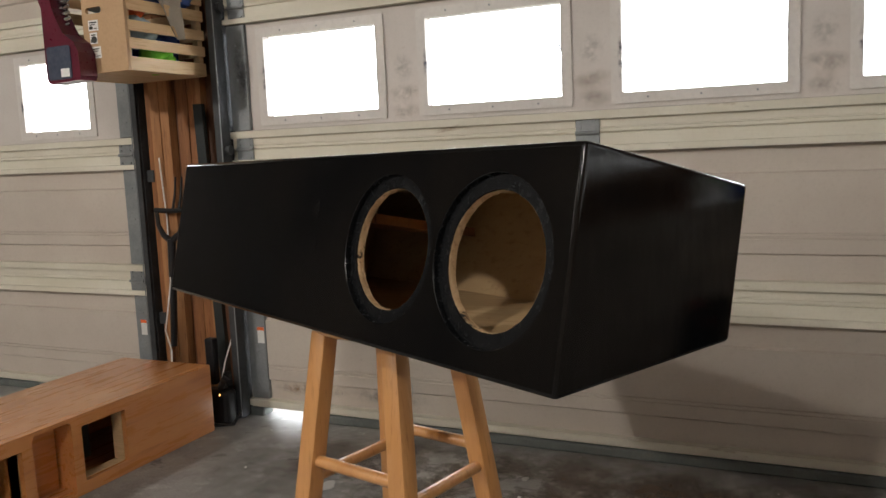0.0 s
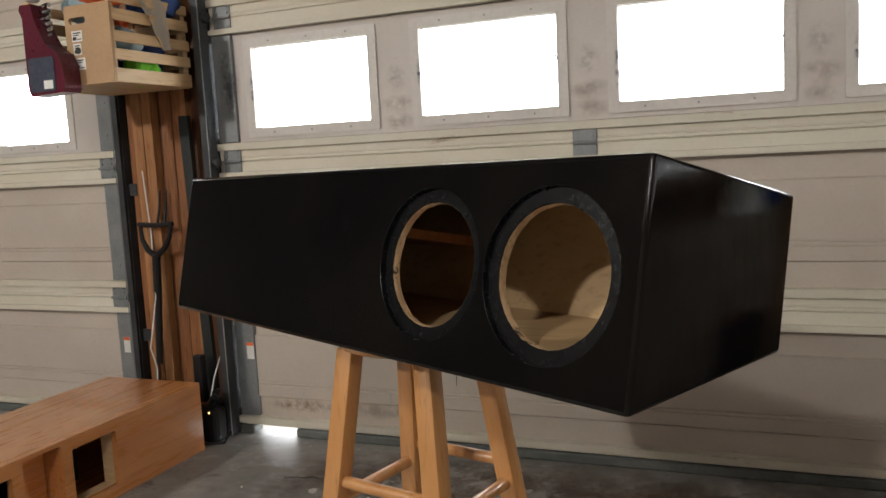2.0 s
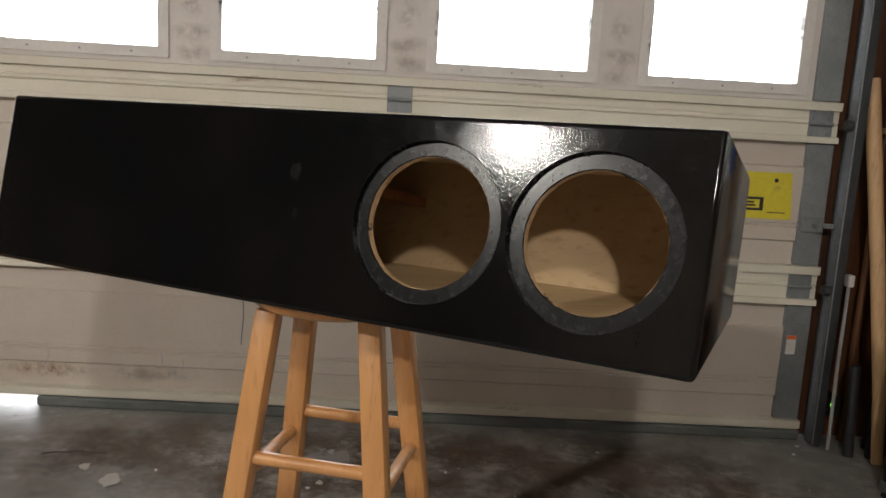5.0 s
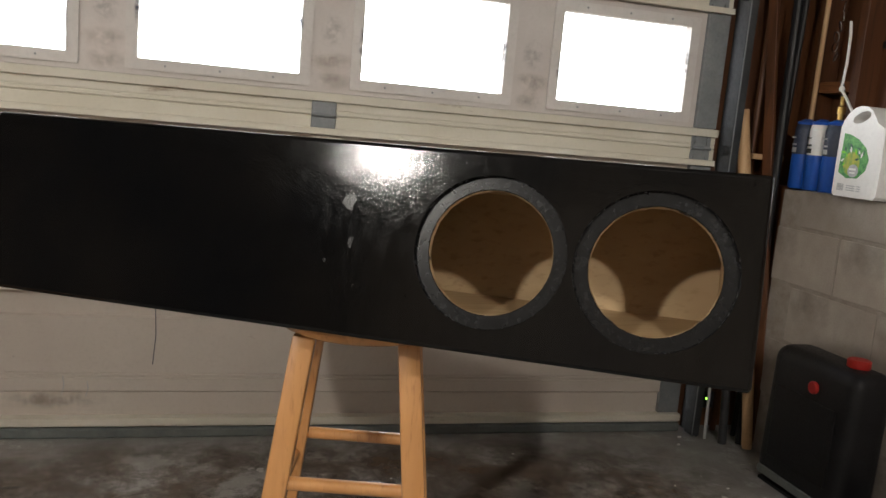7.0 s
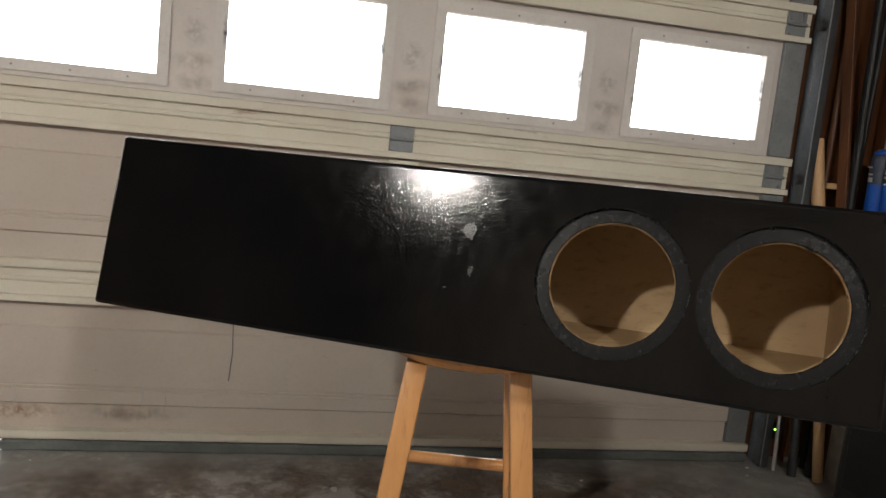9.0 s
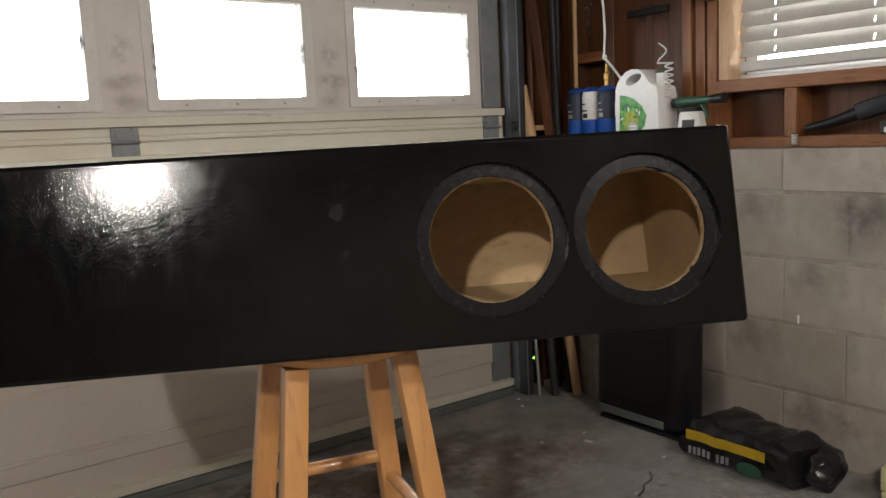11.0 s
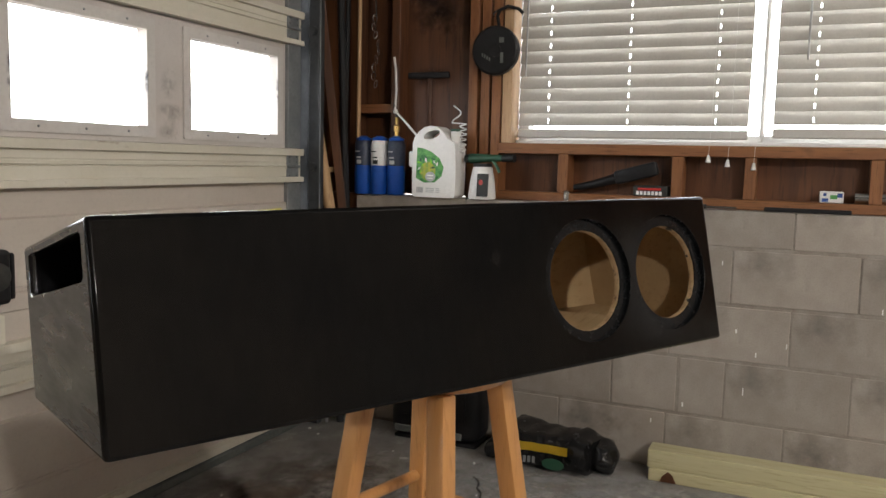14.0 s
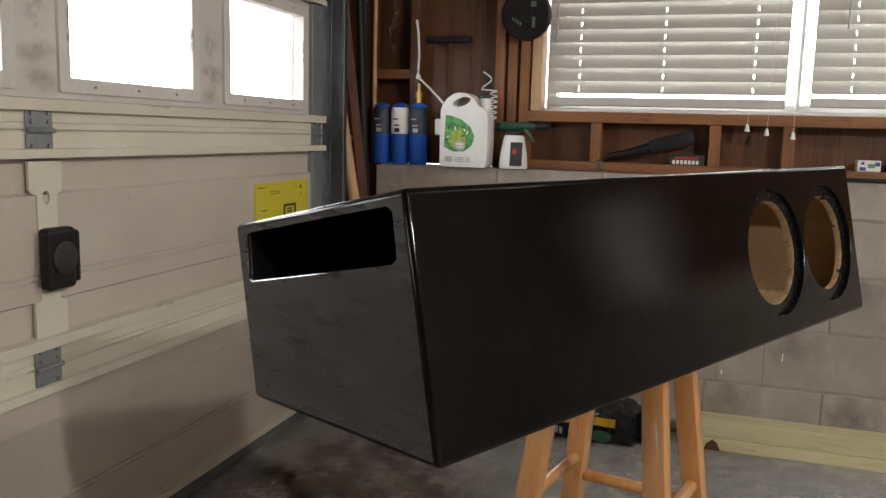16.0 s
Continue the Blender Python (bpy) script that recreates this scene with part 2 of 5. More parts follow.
RIM = cut_ply()
PLYEDGE = wood("plywood_edge", (0.55, 0.38, 0.21), (0.66, 0.48, 0.28), (0.28, 0.16, 0.08), (0.6, 0.8), along="x", scale=6, bump=0.3)
CABWOOD = wood("stained_cabinet_ply", (0.62, 0.245, 0.074), (0.70, 0.305, 0.102), (0.49, 0.18, 0.052), (0.22, 0.40), along="y", scale=0.8, bump=0.04, coat=0.8)
CARD = plain("corrugated_cardboard", (0.42, 0.27, 0.15), (0.49, 0.33, 0.19), (0.75, 0.9), 4, 90, 0.15)
SLATW = wood("pale_crate_slat", (0.62, 0.43, 0.23), (0.70, 0.50, 0.29), (0.50, 0.32, 0.16), along="y", scale=2)
LUMBER = wood("treated_yellow_lumber", (0.50, 0.45, 0.26), (0.58, 0.53, 0.33), (0.36, 0.30, 0.16), along="y", scale=2)
POLEW = wood("pale_pole_wood", (0.48, 0.30, 0.15), (0.56, 0.37, 0.2), (0.3, 0.17, 0.08))
WHITE = plain("white_plastic", (0.74, 0.73, 0.71), (0.80, 0.79, 0.77), (0.35, 0.5), 8, 90, 0.06)
BLINDW = plain("ivory_blind_slat", (0.47, 0.452, 0.415), (0.53, 0.51, 0.47), (0.4, 0.55), 8, 90, 0.05, per_piece=0.03)
BLACKPL = plain("black_plastic", (0.008, 0.008, 0.009), (0.016, 0.016, 0.018), (0.35, 0.55), 8, 120, 0.15)
BLACKBAG = plain("black_bag_film", (0.008, 0.008, 0.009), (0.014, 0.014, 0.014), (0.14, 0.30), 9, 30, 0.6)
YELLOW = plain("yellow_print", (0.75, 0.50, 0.03), (0.80, 0.56, 0.05), (0.35, 0.5), 12)
YSIGN = plain("yellow_sticker", (0.62, 0.52, 0.03), (0.70, 0.60, 0.05), (0.45, 0.6), 7, stain=((0.45, 0.36, 0.06), 12, 0.6, 0.75))
INK = plain("black_ink", (0.02, 0.02, 0.02), (0.035, 0.035, 0.03), (0.5, 0.7), 20)
GREYINK = plain("grey_print", (0.35, 0.36, 0.37), (0.5, 0.5, 0.5), (0.4, 0.6), 30)
GREEN = plain("green_print", (0.015, 0.14, 0.04), (0.16, 0.48, 0.12), (0.4, 0.6), 70, 160)
DKGREEN = plain("dark_green_plastic", (0.015, 0.065, 0.035), (0.025, 0.095, 0.055), (0.35, 0.5), 10)
BLUE = plain("blue_cylinder_paint", (0.009, 0.075, 0.38), (0.013, 0.10, 0.46), (0.28, 0.42), 6)
DKBLUE = plain("dark_label_print", (0.02, 0.03, 0.06), (0.05, 0.06, 0.09), (0.4, 0.6), 40)
RED = plain("red_plastic", (0.40, 0.015, 0.015), (0.5, 0.03, 0.02), (0.35, 0.5), 10)
WINE = plain("wine_red_plastic", (0.075, 0.004, 0.016), (0.11, 0.006, 0.022), (0.25, 0.4), 10)
ORANGE = plain("orange_cloth", (0.75, 0.12, 0.03), (0.85, 0.2, 0.06), (0.8, 0.95), 14, 200, 0.5)
CLOTHBLUE = plain("blue_cloth", (0.03, 0.07, 0.25), (0.06, 0.12, 0.35), (0.8, 0.95), 14, 200, 0.5)
CLOTHPALE = plain("pale_blue_cloth", (0.25, 0.38, 0.45), (0.4, 0.5, 0.55), (0.8, 0.95), 14, 200, 0.5)
LIME = plain("lime_green_cloth", (0.15, 0.55, 0.03), (0.22, 0.65, 0.05), (0.7, 0.9), 14, 200, 0.4)
# Unseen walls: lighter south, darker west, to shape the enclosure's reflections.
SOUTHP = plain("unpainted_wall_board", (0.26, 0.225, 0.19), (0.33, 0.29, 0.25), (0.7, 0.9), 2, 60, 0.15)
WALLP = plain("dark_wall_board", (0.048, 0.040, 0.034), (0.070, 0.058, 0.050), (0.7, 0.9), 2, 60, 0.15)
CEILP = plain("plain_ceiling_board", (0.22, 0.21, 0.20), (0.27, 0.26, 0.245), (0.8, 0.95), 2, 60, 0.15)
DRIVE = plain("sunlit_concrete_drive", (0.42, 0.40, 0.37), (0.5, 0.48, 0.45), (0.8, 0.95), 1, 30, 0.3)
CHROME = plain("chromed_metal", (0.5, 0.5, 0.5), (0.6, 0.6, 0.6), (0.12, 0.25), 20, 80, 0.05, 1.0)
BRASS = plain("brass_valve", (0.45, 0.30, 0.10), (0.55, 0.38, 0.14), (0.25, 0.4), 20, 80, 0.05, 1.0)
GLASS = glass()
# Tinted to dim the sky that the enclosure's front reflects.
DIM_GLASS = glass("dimmed_window_glass", 0.36)
BAGCLEAR = clear_plastic()
LEDG = led("green_led", (0.25, 1.0, 0.05))
LEDO = led("orange_led", (1.0, 0.45, 0.1))
dim(RINGP, 0.28)
dim(SCUFF, 0.27)
dim(BLACKPL, 0.3)
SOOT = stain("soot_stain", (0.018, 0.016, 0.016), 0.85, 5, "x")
SOOT_B = stain("soot_block_stain", (0.07, 0.066, 0.066), 0.65, 5, "x")
SOOT_Y = stain("soot_smudge", (0.06, 0.06, 0.065), 0.8, 9, "y")
RUST = stain("rust_stain", (0.42, 0.24, 0.11), 0.8, 22, "y")
GRIME = stain("brown_grime_stain", (0.40, 0.30, 0.22), 0.5, 14, "y")
GRIME_X = stain("brown_block_stain", (0.22, 0.17, 0.135), 0.35, 9, "x")
MOULD = stain("dark_speck_stain", (0.24, 0.22, 0.215), 0.36, 40, "y")
WETTISH = stain("dark_floor_stain", (0.07, 0.065, 0.06), 0.28, 7, "z")
DIRT = stain("brown_floor_dirt", (0.17, 0.115, 0.075), 0.85, 4, "z")
SEALSM = stain("blue_grey_sealant_smear", (0.05, 0.065, 0.11), 1.0, 30, "y")
PALE = stain("pale_wear_and_light", (0.46, 0.455, 0.45), 0.75, 9, "z")
TEALBLK = plain("blackish_teal_paint", (0.008, 0.013, 0.014), (0.014, 0.02, 0.021), (0.4, 0.6), 10)


# ---- building helpers ----
def thing(name, loc, label="", category="", group="", kind=""):
    e = new(name)
    e.location = loc
    return tagged(e, label, category, group, kind)


def set_back(ob, dx, dy, dz):
    """Move a finished thing onto the face that it hangs or lies on."""
    ob.location += Vector((dx, dy, dz))


def origin(ob):
    v = Vector((0, 0, 0))
    while ob:
        v += ob.location
        ob = ob.parent
    return v


def part(name, bm, material, parent=None, label="", smooth=False):
    """Link a bmesh, given in world metres, as one mesh object under a thing or a part."""
    me = bpy.data.meshes.new(name)
    bmesh.ops.recalc_face_normals(bm, faces=bm.faces)
    if parent:
        bmesh.ops.translate(bm, verts=bm.verts, vec=-origin(parent))
    if smooth:
        for f in bm.faces:
            f.smooth = True
        for e in bm.edges:
            if len(e.link_faces) == 2 and e.calc_face_angle(0) > radians(35):
                e.smooth = False
    bm.to_mesh(me)
    bm.free()
    me.materials.append(material)
    ob = new(name, me)
    if parent:
        ob.parent = parent
    if label:
        ob["label"] = label
    return ob


def add_box(bm, lo, hi, bevel=0.0, m=None, segments=1):
    r = bmesh.ops.create_cube(bm, size=1.0)
    vs = r["verts"]
    c = [(a + b) / 2 for a, b in zip(lo, hi)]
    s = [abs(b - a) for a, b in zip(lo, hi)]
    for v in vs:
        v.co = Vector((c[0] + v.co.x * s[0], c[1] + v.co.y * s[1], c[2] + v.co.z * s[2]))
    if bevel:
        es = list({e for v in vs for e in v.link_edges})
        out = bmesh.ops.bevel(bm, geom=es, offset=bevel, segments=segments, affect="EDGES", profile=0.5)
        vs = list({v for f in out["faces"] for v in f.verts} | {v for v in vs if v.is_valid})
    if m is not None:
        bmesh.ops.transform(bm, matrix=m, verts=vs)
    return bm


def box(lo, hi, bevel=0.002, m=None, segments=1):
    return add_box(bmesh.new(), lo, hi, bevel, m, segments)


def add_bar(bm, a, b, w, d, bevel=0.002, up=(0, 0, 1), w2=None, d2=None):
    """A squared bar from a to b, w wide and d deep, which may taper."""
    a, b = Vector(a), Vector(b)
    ax = (b - a).normalized()
    side = ax.cross(Vector(up))
    if side.length < 1e-4:
        side = ax.cross(Vector((1, 0, 0)))
    side.normalize()
    nrm = side.cross(ax)
    vs = []
    for p, ww, dd in ((a, w, d), (b, w2 or w, d2 or d)):
        for i, j in ((-1, -1), (1, -1), (1, 1), (-1, 1)):
            vs.append(bm.verts.new(p + side * (i * ww / 2) + nrm * (j * dd / 2)))
    fs = [(0, 1, 2, 3), (7, 6, 5, 4)] + [(i, i + 4, (i + 1) % 4 + 4, (i + 1) % 4) for i in range(4)]
    made = [bm.faces.new([vs[i] for i in f]) for f in fs]
    if bevel:
        bmesh.ops.bevel(bm, geom=list({e for f in made for e in f.edges}), offset=bevel, segments=2, affect="EDGES", profile=0.5)
    return bm


def add_tube(bm, pts, r, n=8, taper=None, cap=True):
    pts = [Vector(p) for p in pts]
    rings = []
    ref = None
    for i, p in enumerate(pts):
        t = (pts[min(i + 1, len(pts) - 1)] - pts[max(i - 1, 0)]).normalized()
        if ref is None:
            ref = t.orthogonal().normalized()
        ref = (ref - t * ref.dot(t)).normalized()
        o = t.cross(ref)
        rr = r if taper is None else r + (taper - r) * i / (len(pts) - 1)
        rings.append([bm.verts.new(p + (ref * math.cos(2 * math.pi * k / n) + o * math.sin(2 * math.pi * k / n)) * rr) for k in range(n)])
    for a, b in zip(rings, rings[1:]):
        for k in range(n):
            bm.faces.new((a[k], a[(k + 1) % n], b[(k + 1) % n], b[k]))
    if cap:
        bm.faces.new(list(reversed(rings[0])))
        bm.faces.new(rings[-1])
    return bm


def tube(pts, r, n=8, taper=None):
    return add_tube(bmesh.new(), pts, r, n, taper)


def lathe(profile, at, n=28, m=None):
    """Revolve (radius, height) pairs round a vertical axis at the given place."""
    bm = bmesh.new()
    rings = []
    for r, z in profile:
        if r < 1e-5:
            rings.append([bm.verts.new((at[0], at[1], at[2] + z))])
        else:
            rings.append([bm.verts.new((at[0] + r * math.cos(2 * math.pi * k / n), at[1] + r * math.sin(2 * math.pi * k / n), at[2] + z)) for k in range(n)])
    for a, b in zip(rings, rings[1:]):
        for k in range(n):
            q = [a[k % len(a)], a[(k + 1) % len(a)], b[(k + 1) % len(b)], b[k % len(b)]]
            q = list(dict.fromkeys(q))
            if len(q) > 2:
                bm.faces.new(q)
    for ring, rev in ((rings[0], True), (rings[-1], False)):
        if len(ring) > 2:
            bm.faces.new(list(reversed(ring)) if rev else ring)
    if m is not None:
        bmesh.ops.transform(bm, matrix=m, verts=bm.verts)
    return bm


def prism(outer, holes, place, depth, bm=None):
    """A plate of an outline with holes; place(u, v, w) maps to the world, w runs from 0 to depth."""
    bm = bm or bmesh.new()
    loops = [outer, *holes]
    caps = []
    for w in (0.0, depth):
        cap = []
        edges = []
        for loop in loops:
            vs = [bm.verts.new(place(u, v, w)) for u, v in loop]
            cap.append(vs)
            edges += [bm.edges.new((vs[i], vs[(i + 1) % len(vs)])) for i in range(len(vs))]
        bmesh.ops.triangle_fill(bm, use_beauty=True, edges=edges)
        caps.append(cap)
    for a, b in zip(*caps):
        n = len(a)
        for i in range(n):
            bm.faces.new((a[i], a[(i + 1) % n], b[(i + 1) % n], b[i]))
    return bm


def rect(u0, u1, v0, v1, r=0.0, n=4):
    if not r:
        return [(u0, v0), (u1, v0), (u1, v1), (u0, v1)]
    out = []
    for cu, cv, a0 in ((u1 - r, v0 + r, -90), (u1 - r, v1 - r, 0), (u0 + r, v1 - r, 90), (u0 + r, v0 + r, 180)):
        for k in range(n + 1):
            a = radians(a0 + 90 * k / n)
            out.append((cu + r * math.cos(a), cv + r * math.sin(a)))
    return out


def circle(cu, cv, ru, rv=None, n=48, turn=0.0):
    rv = rv or ru
    out = []
    for k in range(n):
        a = 2 * math.pi * k / n
        x, y = ru * math.cos(a), rv * math.sin(a)
        out.append((cu + x * math.cos(turn) - y * math.sin(turn), cv + x * math.sin(turn) + y * math.cos(turn)))
    return out


def crumple(bm, amount, scale, seed=0.0):
    for v in bm.verts:
        v.co += noise.noise_vector(v.co * scale + Vector((seed, seed, seed))) * amount
    return bm


def blob(at, size, cuts=3, amount=0.02, scale=18, seed=0.0):
    """A crumpled soft lump."""
    bm = bmesh.new()
    bmesh.ops.create_icosphere(bm, subdivisions=cuts, radius=1.0)
    for v in bm.verts:
        v.co = Vector((v.co.x * size[0], v.co.y * size[1], v.co.z * size[2])) + Vector(at)
    return crumple(bm, amount, scale, seed)


def bar_rows(bm, place, rows):
    """Flat bars standing for writing: rows of u0, u1, v0, v1 with a hair of thickness."""
    for u0, u1, v0, v1 in rows:
        prism(rect(u0, u1, v0, v1), [], place, 0.0006, bm)
    return bm


def mark(name, lo, hi, material, parent, label=""):
    """A stain as a skin a hair thick on a surface."""
    d = [b - a for a, b in zip(lo, hi)]
    k = d.index(min(d))
    u, v = [i for i in range(3) if i != k]
    bm = bmesh.new()
    vs = []
    for a, b in ((0, 0), (1, 0), (1, 1), (0, 1)):
        p = [0.0, 0.0, 0.0]
        p[k], p[u], p[v] = (hi if k == 2 else lo)[k], (lo, hi)[a][u], (lo, hi)[b][v]
        vs.append(bm.verts.new(p))
    bm.faces.new(vs)
    o = part(name, bm, material, parent, label)
    o.visible_shadow = False
    return o


# ---- the setting ----
X0, X1, Y0, Y1, ZC = -5.9, 0.94, -3.6, 2.665, 3.0
floor = part("floor", box((X0 - 0.2, Y0 - 0.2, -0.12), (1.235, 2.715, 0.0), 0), FLOOR)
tagged(floor, "stained grey concrete garage floor with scuffs", "floor", kind="structure")
bm = bmesh.new()
vs = [bm.verts.new(p) for p in ((-400, -400, -0.15), (400, -400, -0.15), (400, 400, -0.15), (-400, 400, -0.15))]
bm.faces.new(vs)
ground = part("ground", bm, DRIVE)
tagged(ground, "pale sunlit concrete ground outside the garage", "ground", kind="structure")
drive = part("road", box((-8, 2.716, -0.14), (3, 14, -0.004), 0), DRIVE)
tagged(drive, "pale sunlit concrete driveway outside the doors", "driveway", kind="structure")
bm = bmesh.new()
for a, b in (((-220, 60), (70, 60)), ((70, 60), (70, -220))):
    vs = [bm.verts.new((a[0], a[1], -1)), bm.verts.new((b[0], b[1], -1)), bm.verts.new((b[0], b[1], 45)), bm.verts.new((a[0], a[1], 45))]
    bm.faces.new(vs)
backdrop = part("backdrop", bm, haze())
tagged(backdrop, "blank bright white sky haze beyond the windows", "sky", kind="structure")
ceiling = part("ceiling", box((X0 - 0.2, Y0 - 0.2, ZC), (1.235, 2.80, ZC + 0.15), 0), CEILP)
tagged(ceiling, "plain pale garage ceiling board", "ceiling", kind="structure")
w = part("wall_south", box((X0 - 0.2, Y0 - 0.2, 0.0), (1.235, Y0, ZC), 0), SOUTHP)
tagged(w, "plain tan garage wall board", "wall", kind="structure")
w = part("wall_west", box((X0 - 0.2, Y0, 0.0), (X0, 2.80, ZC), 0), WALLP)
tagged(w, "plain dark garage wall board, unseen", "wall", kind="structure")
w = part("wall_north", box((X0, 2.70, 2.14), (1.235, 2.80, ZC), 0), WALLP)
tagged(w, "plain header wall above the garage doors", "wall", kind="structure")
w = part("wall_pier", box((-2.585, 2.715, 0.0), (-2.09, 2.80, 2.14), 0), SHEATH)
tagged(w, "brown plywood pier between two garage doors", "wall", kind="structure")
w = part("wall_corner", box((0.735, 2.715, 0.0), (1.235, 2.80, 2.14), 0), SHEATH)
tagged(w, "brown plywood wall end beside the garage door", "wall", kind="structure")


# ---- garage doors ----
def rib_profile(h, bottom=False):
    """Outline (z, y) of one steel door section, room side first."""
    y = Y1
    pts = [(0.0, y + 0.007), (0.003, y), (0.012, y), (0.0135, y + 0.003), (0.0165, y + 0.003), (0.018, y), (0.042, y), (0.0435, y - 0.016), (0.069, y - 0.018), (0.0705, y + 0.014),
           (0.146, y + 0.014), (0.152, y + 0.004), (0.193, y + 0.004), (0.195, y + 0.008), (0.198, y + 0.008), (0.200, y + 0.004), (0.206, y + 0.004), (0.208, y + 0.008), (0.211, y + 0.008), (0.213, y + 0.004),
           (0.390, y + 0.004), (0.396, y + 0.016), (0.4715, y + 0.016), (0.473, y - 0.018), (0.492, y - 0.016), (0.4935, y), (h - 0.016, y), (h - 0.003, y), (h, y + 0.007)]
    return pts


def section(parent, x0, x1, z0, h, windows=(), base=0.0):
    s = thing("door_section", (0, 0, z0))
    s.parent = parent
    s.location = Vector((x0, Y1, z0)) - origin(parent)
    back = Y1 + 0.045
    if windows:
        pane_z0, pane_z1 = 1.187 - z0, 1.482 - z0
        bm = prism(rect(x0, x1, 0.0712, h - 0.0615), [rect(a, b, pane_z0, pane_z1) for a, b in windows], lambda u, v, d: (u, Y1 + 0.012 + d, z0 + v), 0.033)
        part("panel", bm, WSECT, s)
    else:
        prof = [(z, y) for z, y in rib_profile(h) if 0.0708 < z < 0.472]
        bm = prism([(0.071, back)] + [(0.071, prof[0][1])] + prof + [(0.472, prof[-1][1]), (0.472, back)], [], lambda u, v, d: (x0 + d, v, z0 + u), x1 - x0)
        part("panel", bm, PANEL, s)
    low = [(z, y) for z, y in rib_profile(h) if base <= z < 0.0708]
    low = [(base, Y1)] + low if base else low
    bm = prism([(base, back)] + low + [(0.0705, back)], [], lambda u, v, d: (x0 - 0.004 + d, v, z0 + u), x1 - x0 + 0.008)
    part("bottom_rail", bm, CREAM, s)
    top = [(z + (h - 0.533), y) for z, y in rib_profile(0.533) if z > 0.4718]
    bm = prism([(top[0][0], back)] + top + [(h, back)], [], lambda u, v, d: (x0 - 0.004 + d, v, z0 + u), x1 - x0 + 0.008)
    part("top_rail", bm, CREAM, s)
    part("back_strip", box((x0 - 0.004, back + 0.0005, z0 + base + 0.002), (x1 + 0.004, back + 0.005, z0 + 0.090), 0), CREAM, s)
    part("back_strip", box((x0 - 0.004, back + 0.0005, z0 + h - 0.080), (x1 + 0.004, back + 0.005, z0 + h + 0.001), 0), CREAM, s)
    for a, b in ((x0, x0 + 0.085), (x1 - 0.085, x1)):
        bm = box((a, Y1 - 0.003, z0 + 0.0725), (b, Y1 + 0.030, z0 + h - 0.0625), 0.002)
        for k in range(3):
            add_box(bm, (a + 0.038, Y1 - 0.006, z0 + 0.13 + 0.13 * k), (a + 0.047, Y1 - 0.003, z0 + 0.139 + 0.13 * k))
        part("end_stile", bm, GALV, s, "galvanised grey end stile with screws")
    for a, b in windows:
        fr = part("window_frame", prism(rect(a - 0.034, b + 0.034, pane_z0 - 0.034, pane_z1 + 0.034, 0.006), [rect(a, b, pane_z0, pane_z1, 0.004)], lambda u, v, d: (u, Y1 + 0.004 + d, z0 + v), 0.0075), WFRAME, s, "aged off-white window frame with screws")
        pane = part("pane", box((a - 0.004, Y1 + 0.024, z0 + pane_z0 - 0.004), (b + 0.004, Y1 + 0.028, z0 + pane_z1 + 0.004), 0), GLASS, s)
        pane.visible_shadow = False
        bm = bmesh.new()
        for k in range(3):
            for zz in (pane_z0 - 0.018, pane_z1 + 0.018):
                add_tube(bm, [(a + (b - a) * (k + 0.5) / 3, Y1 + 0.0015, z0 + zz), (a + (b - a) * (k + 0.5) / 3, Y1 + 0.005, z0 + zz)], 0.0035, 6)
        part("screws", bm, GALV, s)
        rnd = random.Random(int(a * 1000))
        for xx in (a, b):
            zz = z0 + pane_z0 + 0.02 + 0.10 * rnd.random()
            mark("sealant_smear", (xx - 0.014, Y1 + 0.0028, zz), (xx + 0.006, Y1 + 0.0037, zz + 0.08 + 0.08 * rnd.random()), SEALSM, s)
    return s


def hinge(x, z, parent, w=0.078):
    h = part("hinge", box((x - w / 2, Y1 - 0.006, z + 0.004), (x + w / 2, Y1 - 0.0005, z + 0.056), 0.002), GALV, parent, "galvanised steel door hinge")
    part("hinge_leaf", box((x - w / 2, Y1 - 0.006, z - 0.050), (x + w / 2, Y1 - 0.0005, z - 0.006), 0.002), GALV, h)
    bm = tube([(x - w / 2, Y1 - 0.009, z), (x + w / 2, Y1 - 0.009, z)], 0.006, 8)
    for dx in (-0.024, 0.024):
        for dz in (0.038, 0.018, -0.034):
            add_tube(bm, [(x + dx, Y1 - 0.011, z + dz), (x + dx, Y1 - 0.005, z + dz)], 0.0055, 6)
    part("knuckle", bm, GALV, h, smooth=True)


def garage_door(name, x0, x1, windows, label, gap=False):
    d = thing(name, ((x0 + x1) / 2, Y1, 0.0), label, "garage door", kind="structure")
    secs = [section(d, x0, x1, z0, 0.533, windows if 1.0 < z0 < 1.2 else (), 0.035 if z0 < 0.1 else 0.0) for z0 in (0.0, 0.533, 1.066, 1.599)]
    mid = (x0 + x1) / 2
    for s, z in ((secs[1], 0.533), (secs[2], 1.066), (secs[3], 1.599)):
        for x in (x0 + 0.055, mid + 0.0, x1 - 0.055):
            hinge(x, z, s)
    # bottom seal, lifted at one end where daylight comes in
    cut = x0 + 0.06
    bm = box((x0 - 0.01, Y1 - 0.012, -0.0), (cut, Y1 + 0.05, 0.034), 0.006)
    add_box(bm, (cut + (0.19 if gap else 0), Y1 - 0.012, 0.0), (x1 + 0.01, Y1 + 0.05, 0.034), 0.006)
    part("bottom_seal", bm, RUBBER, d, "grey-green rubber bottom seal")
    return d, secs


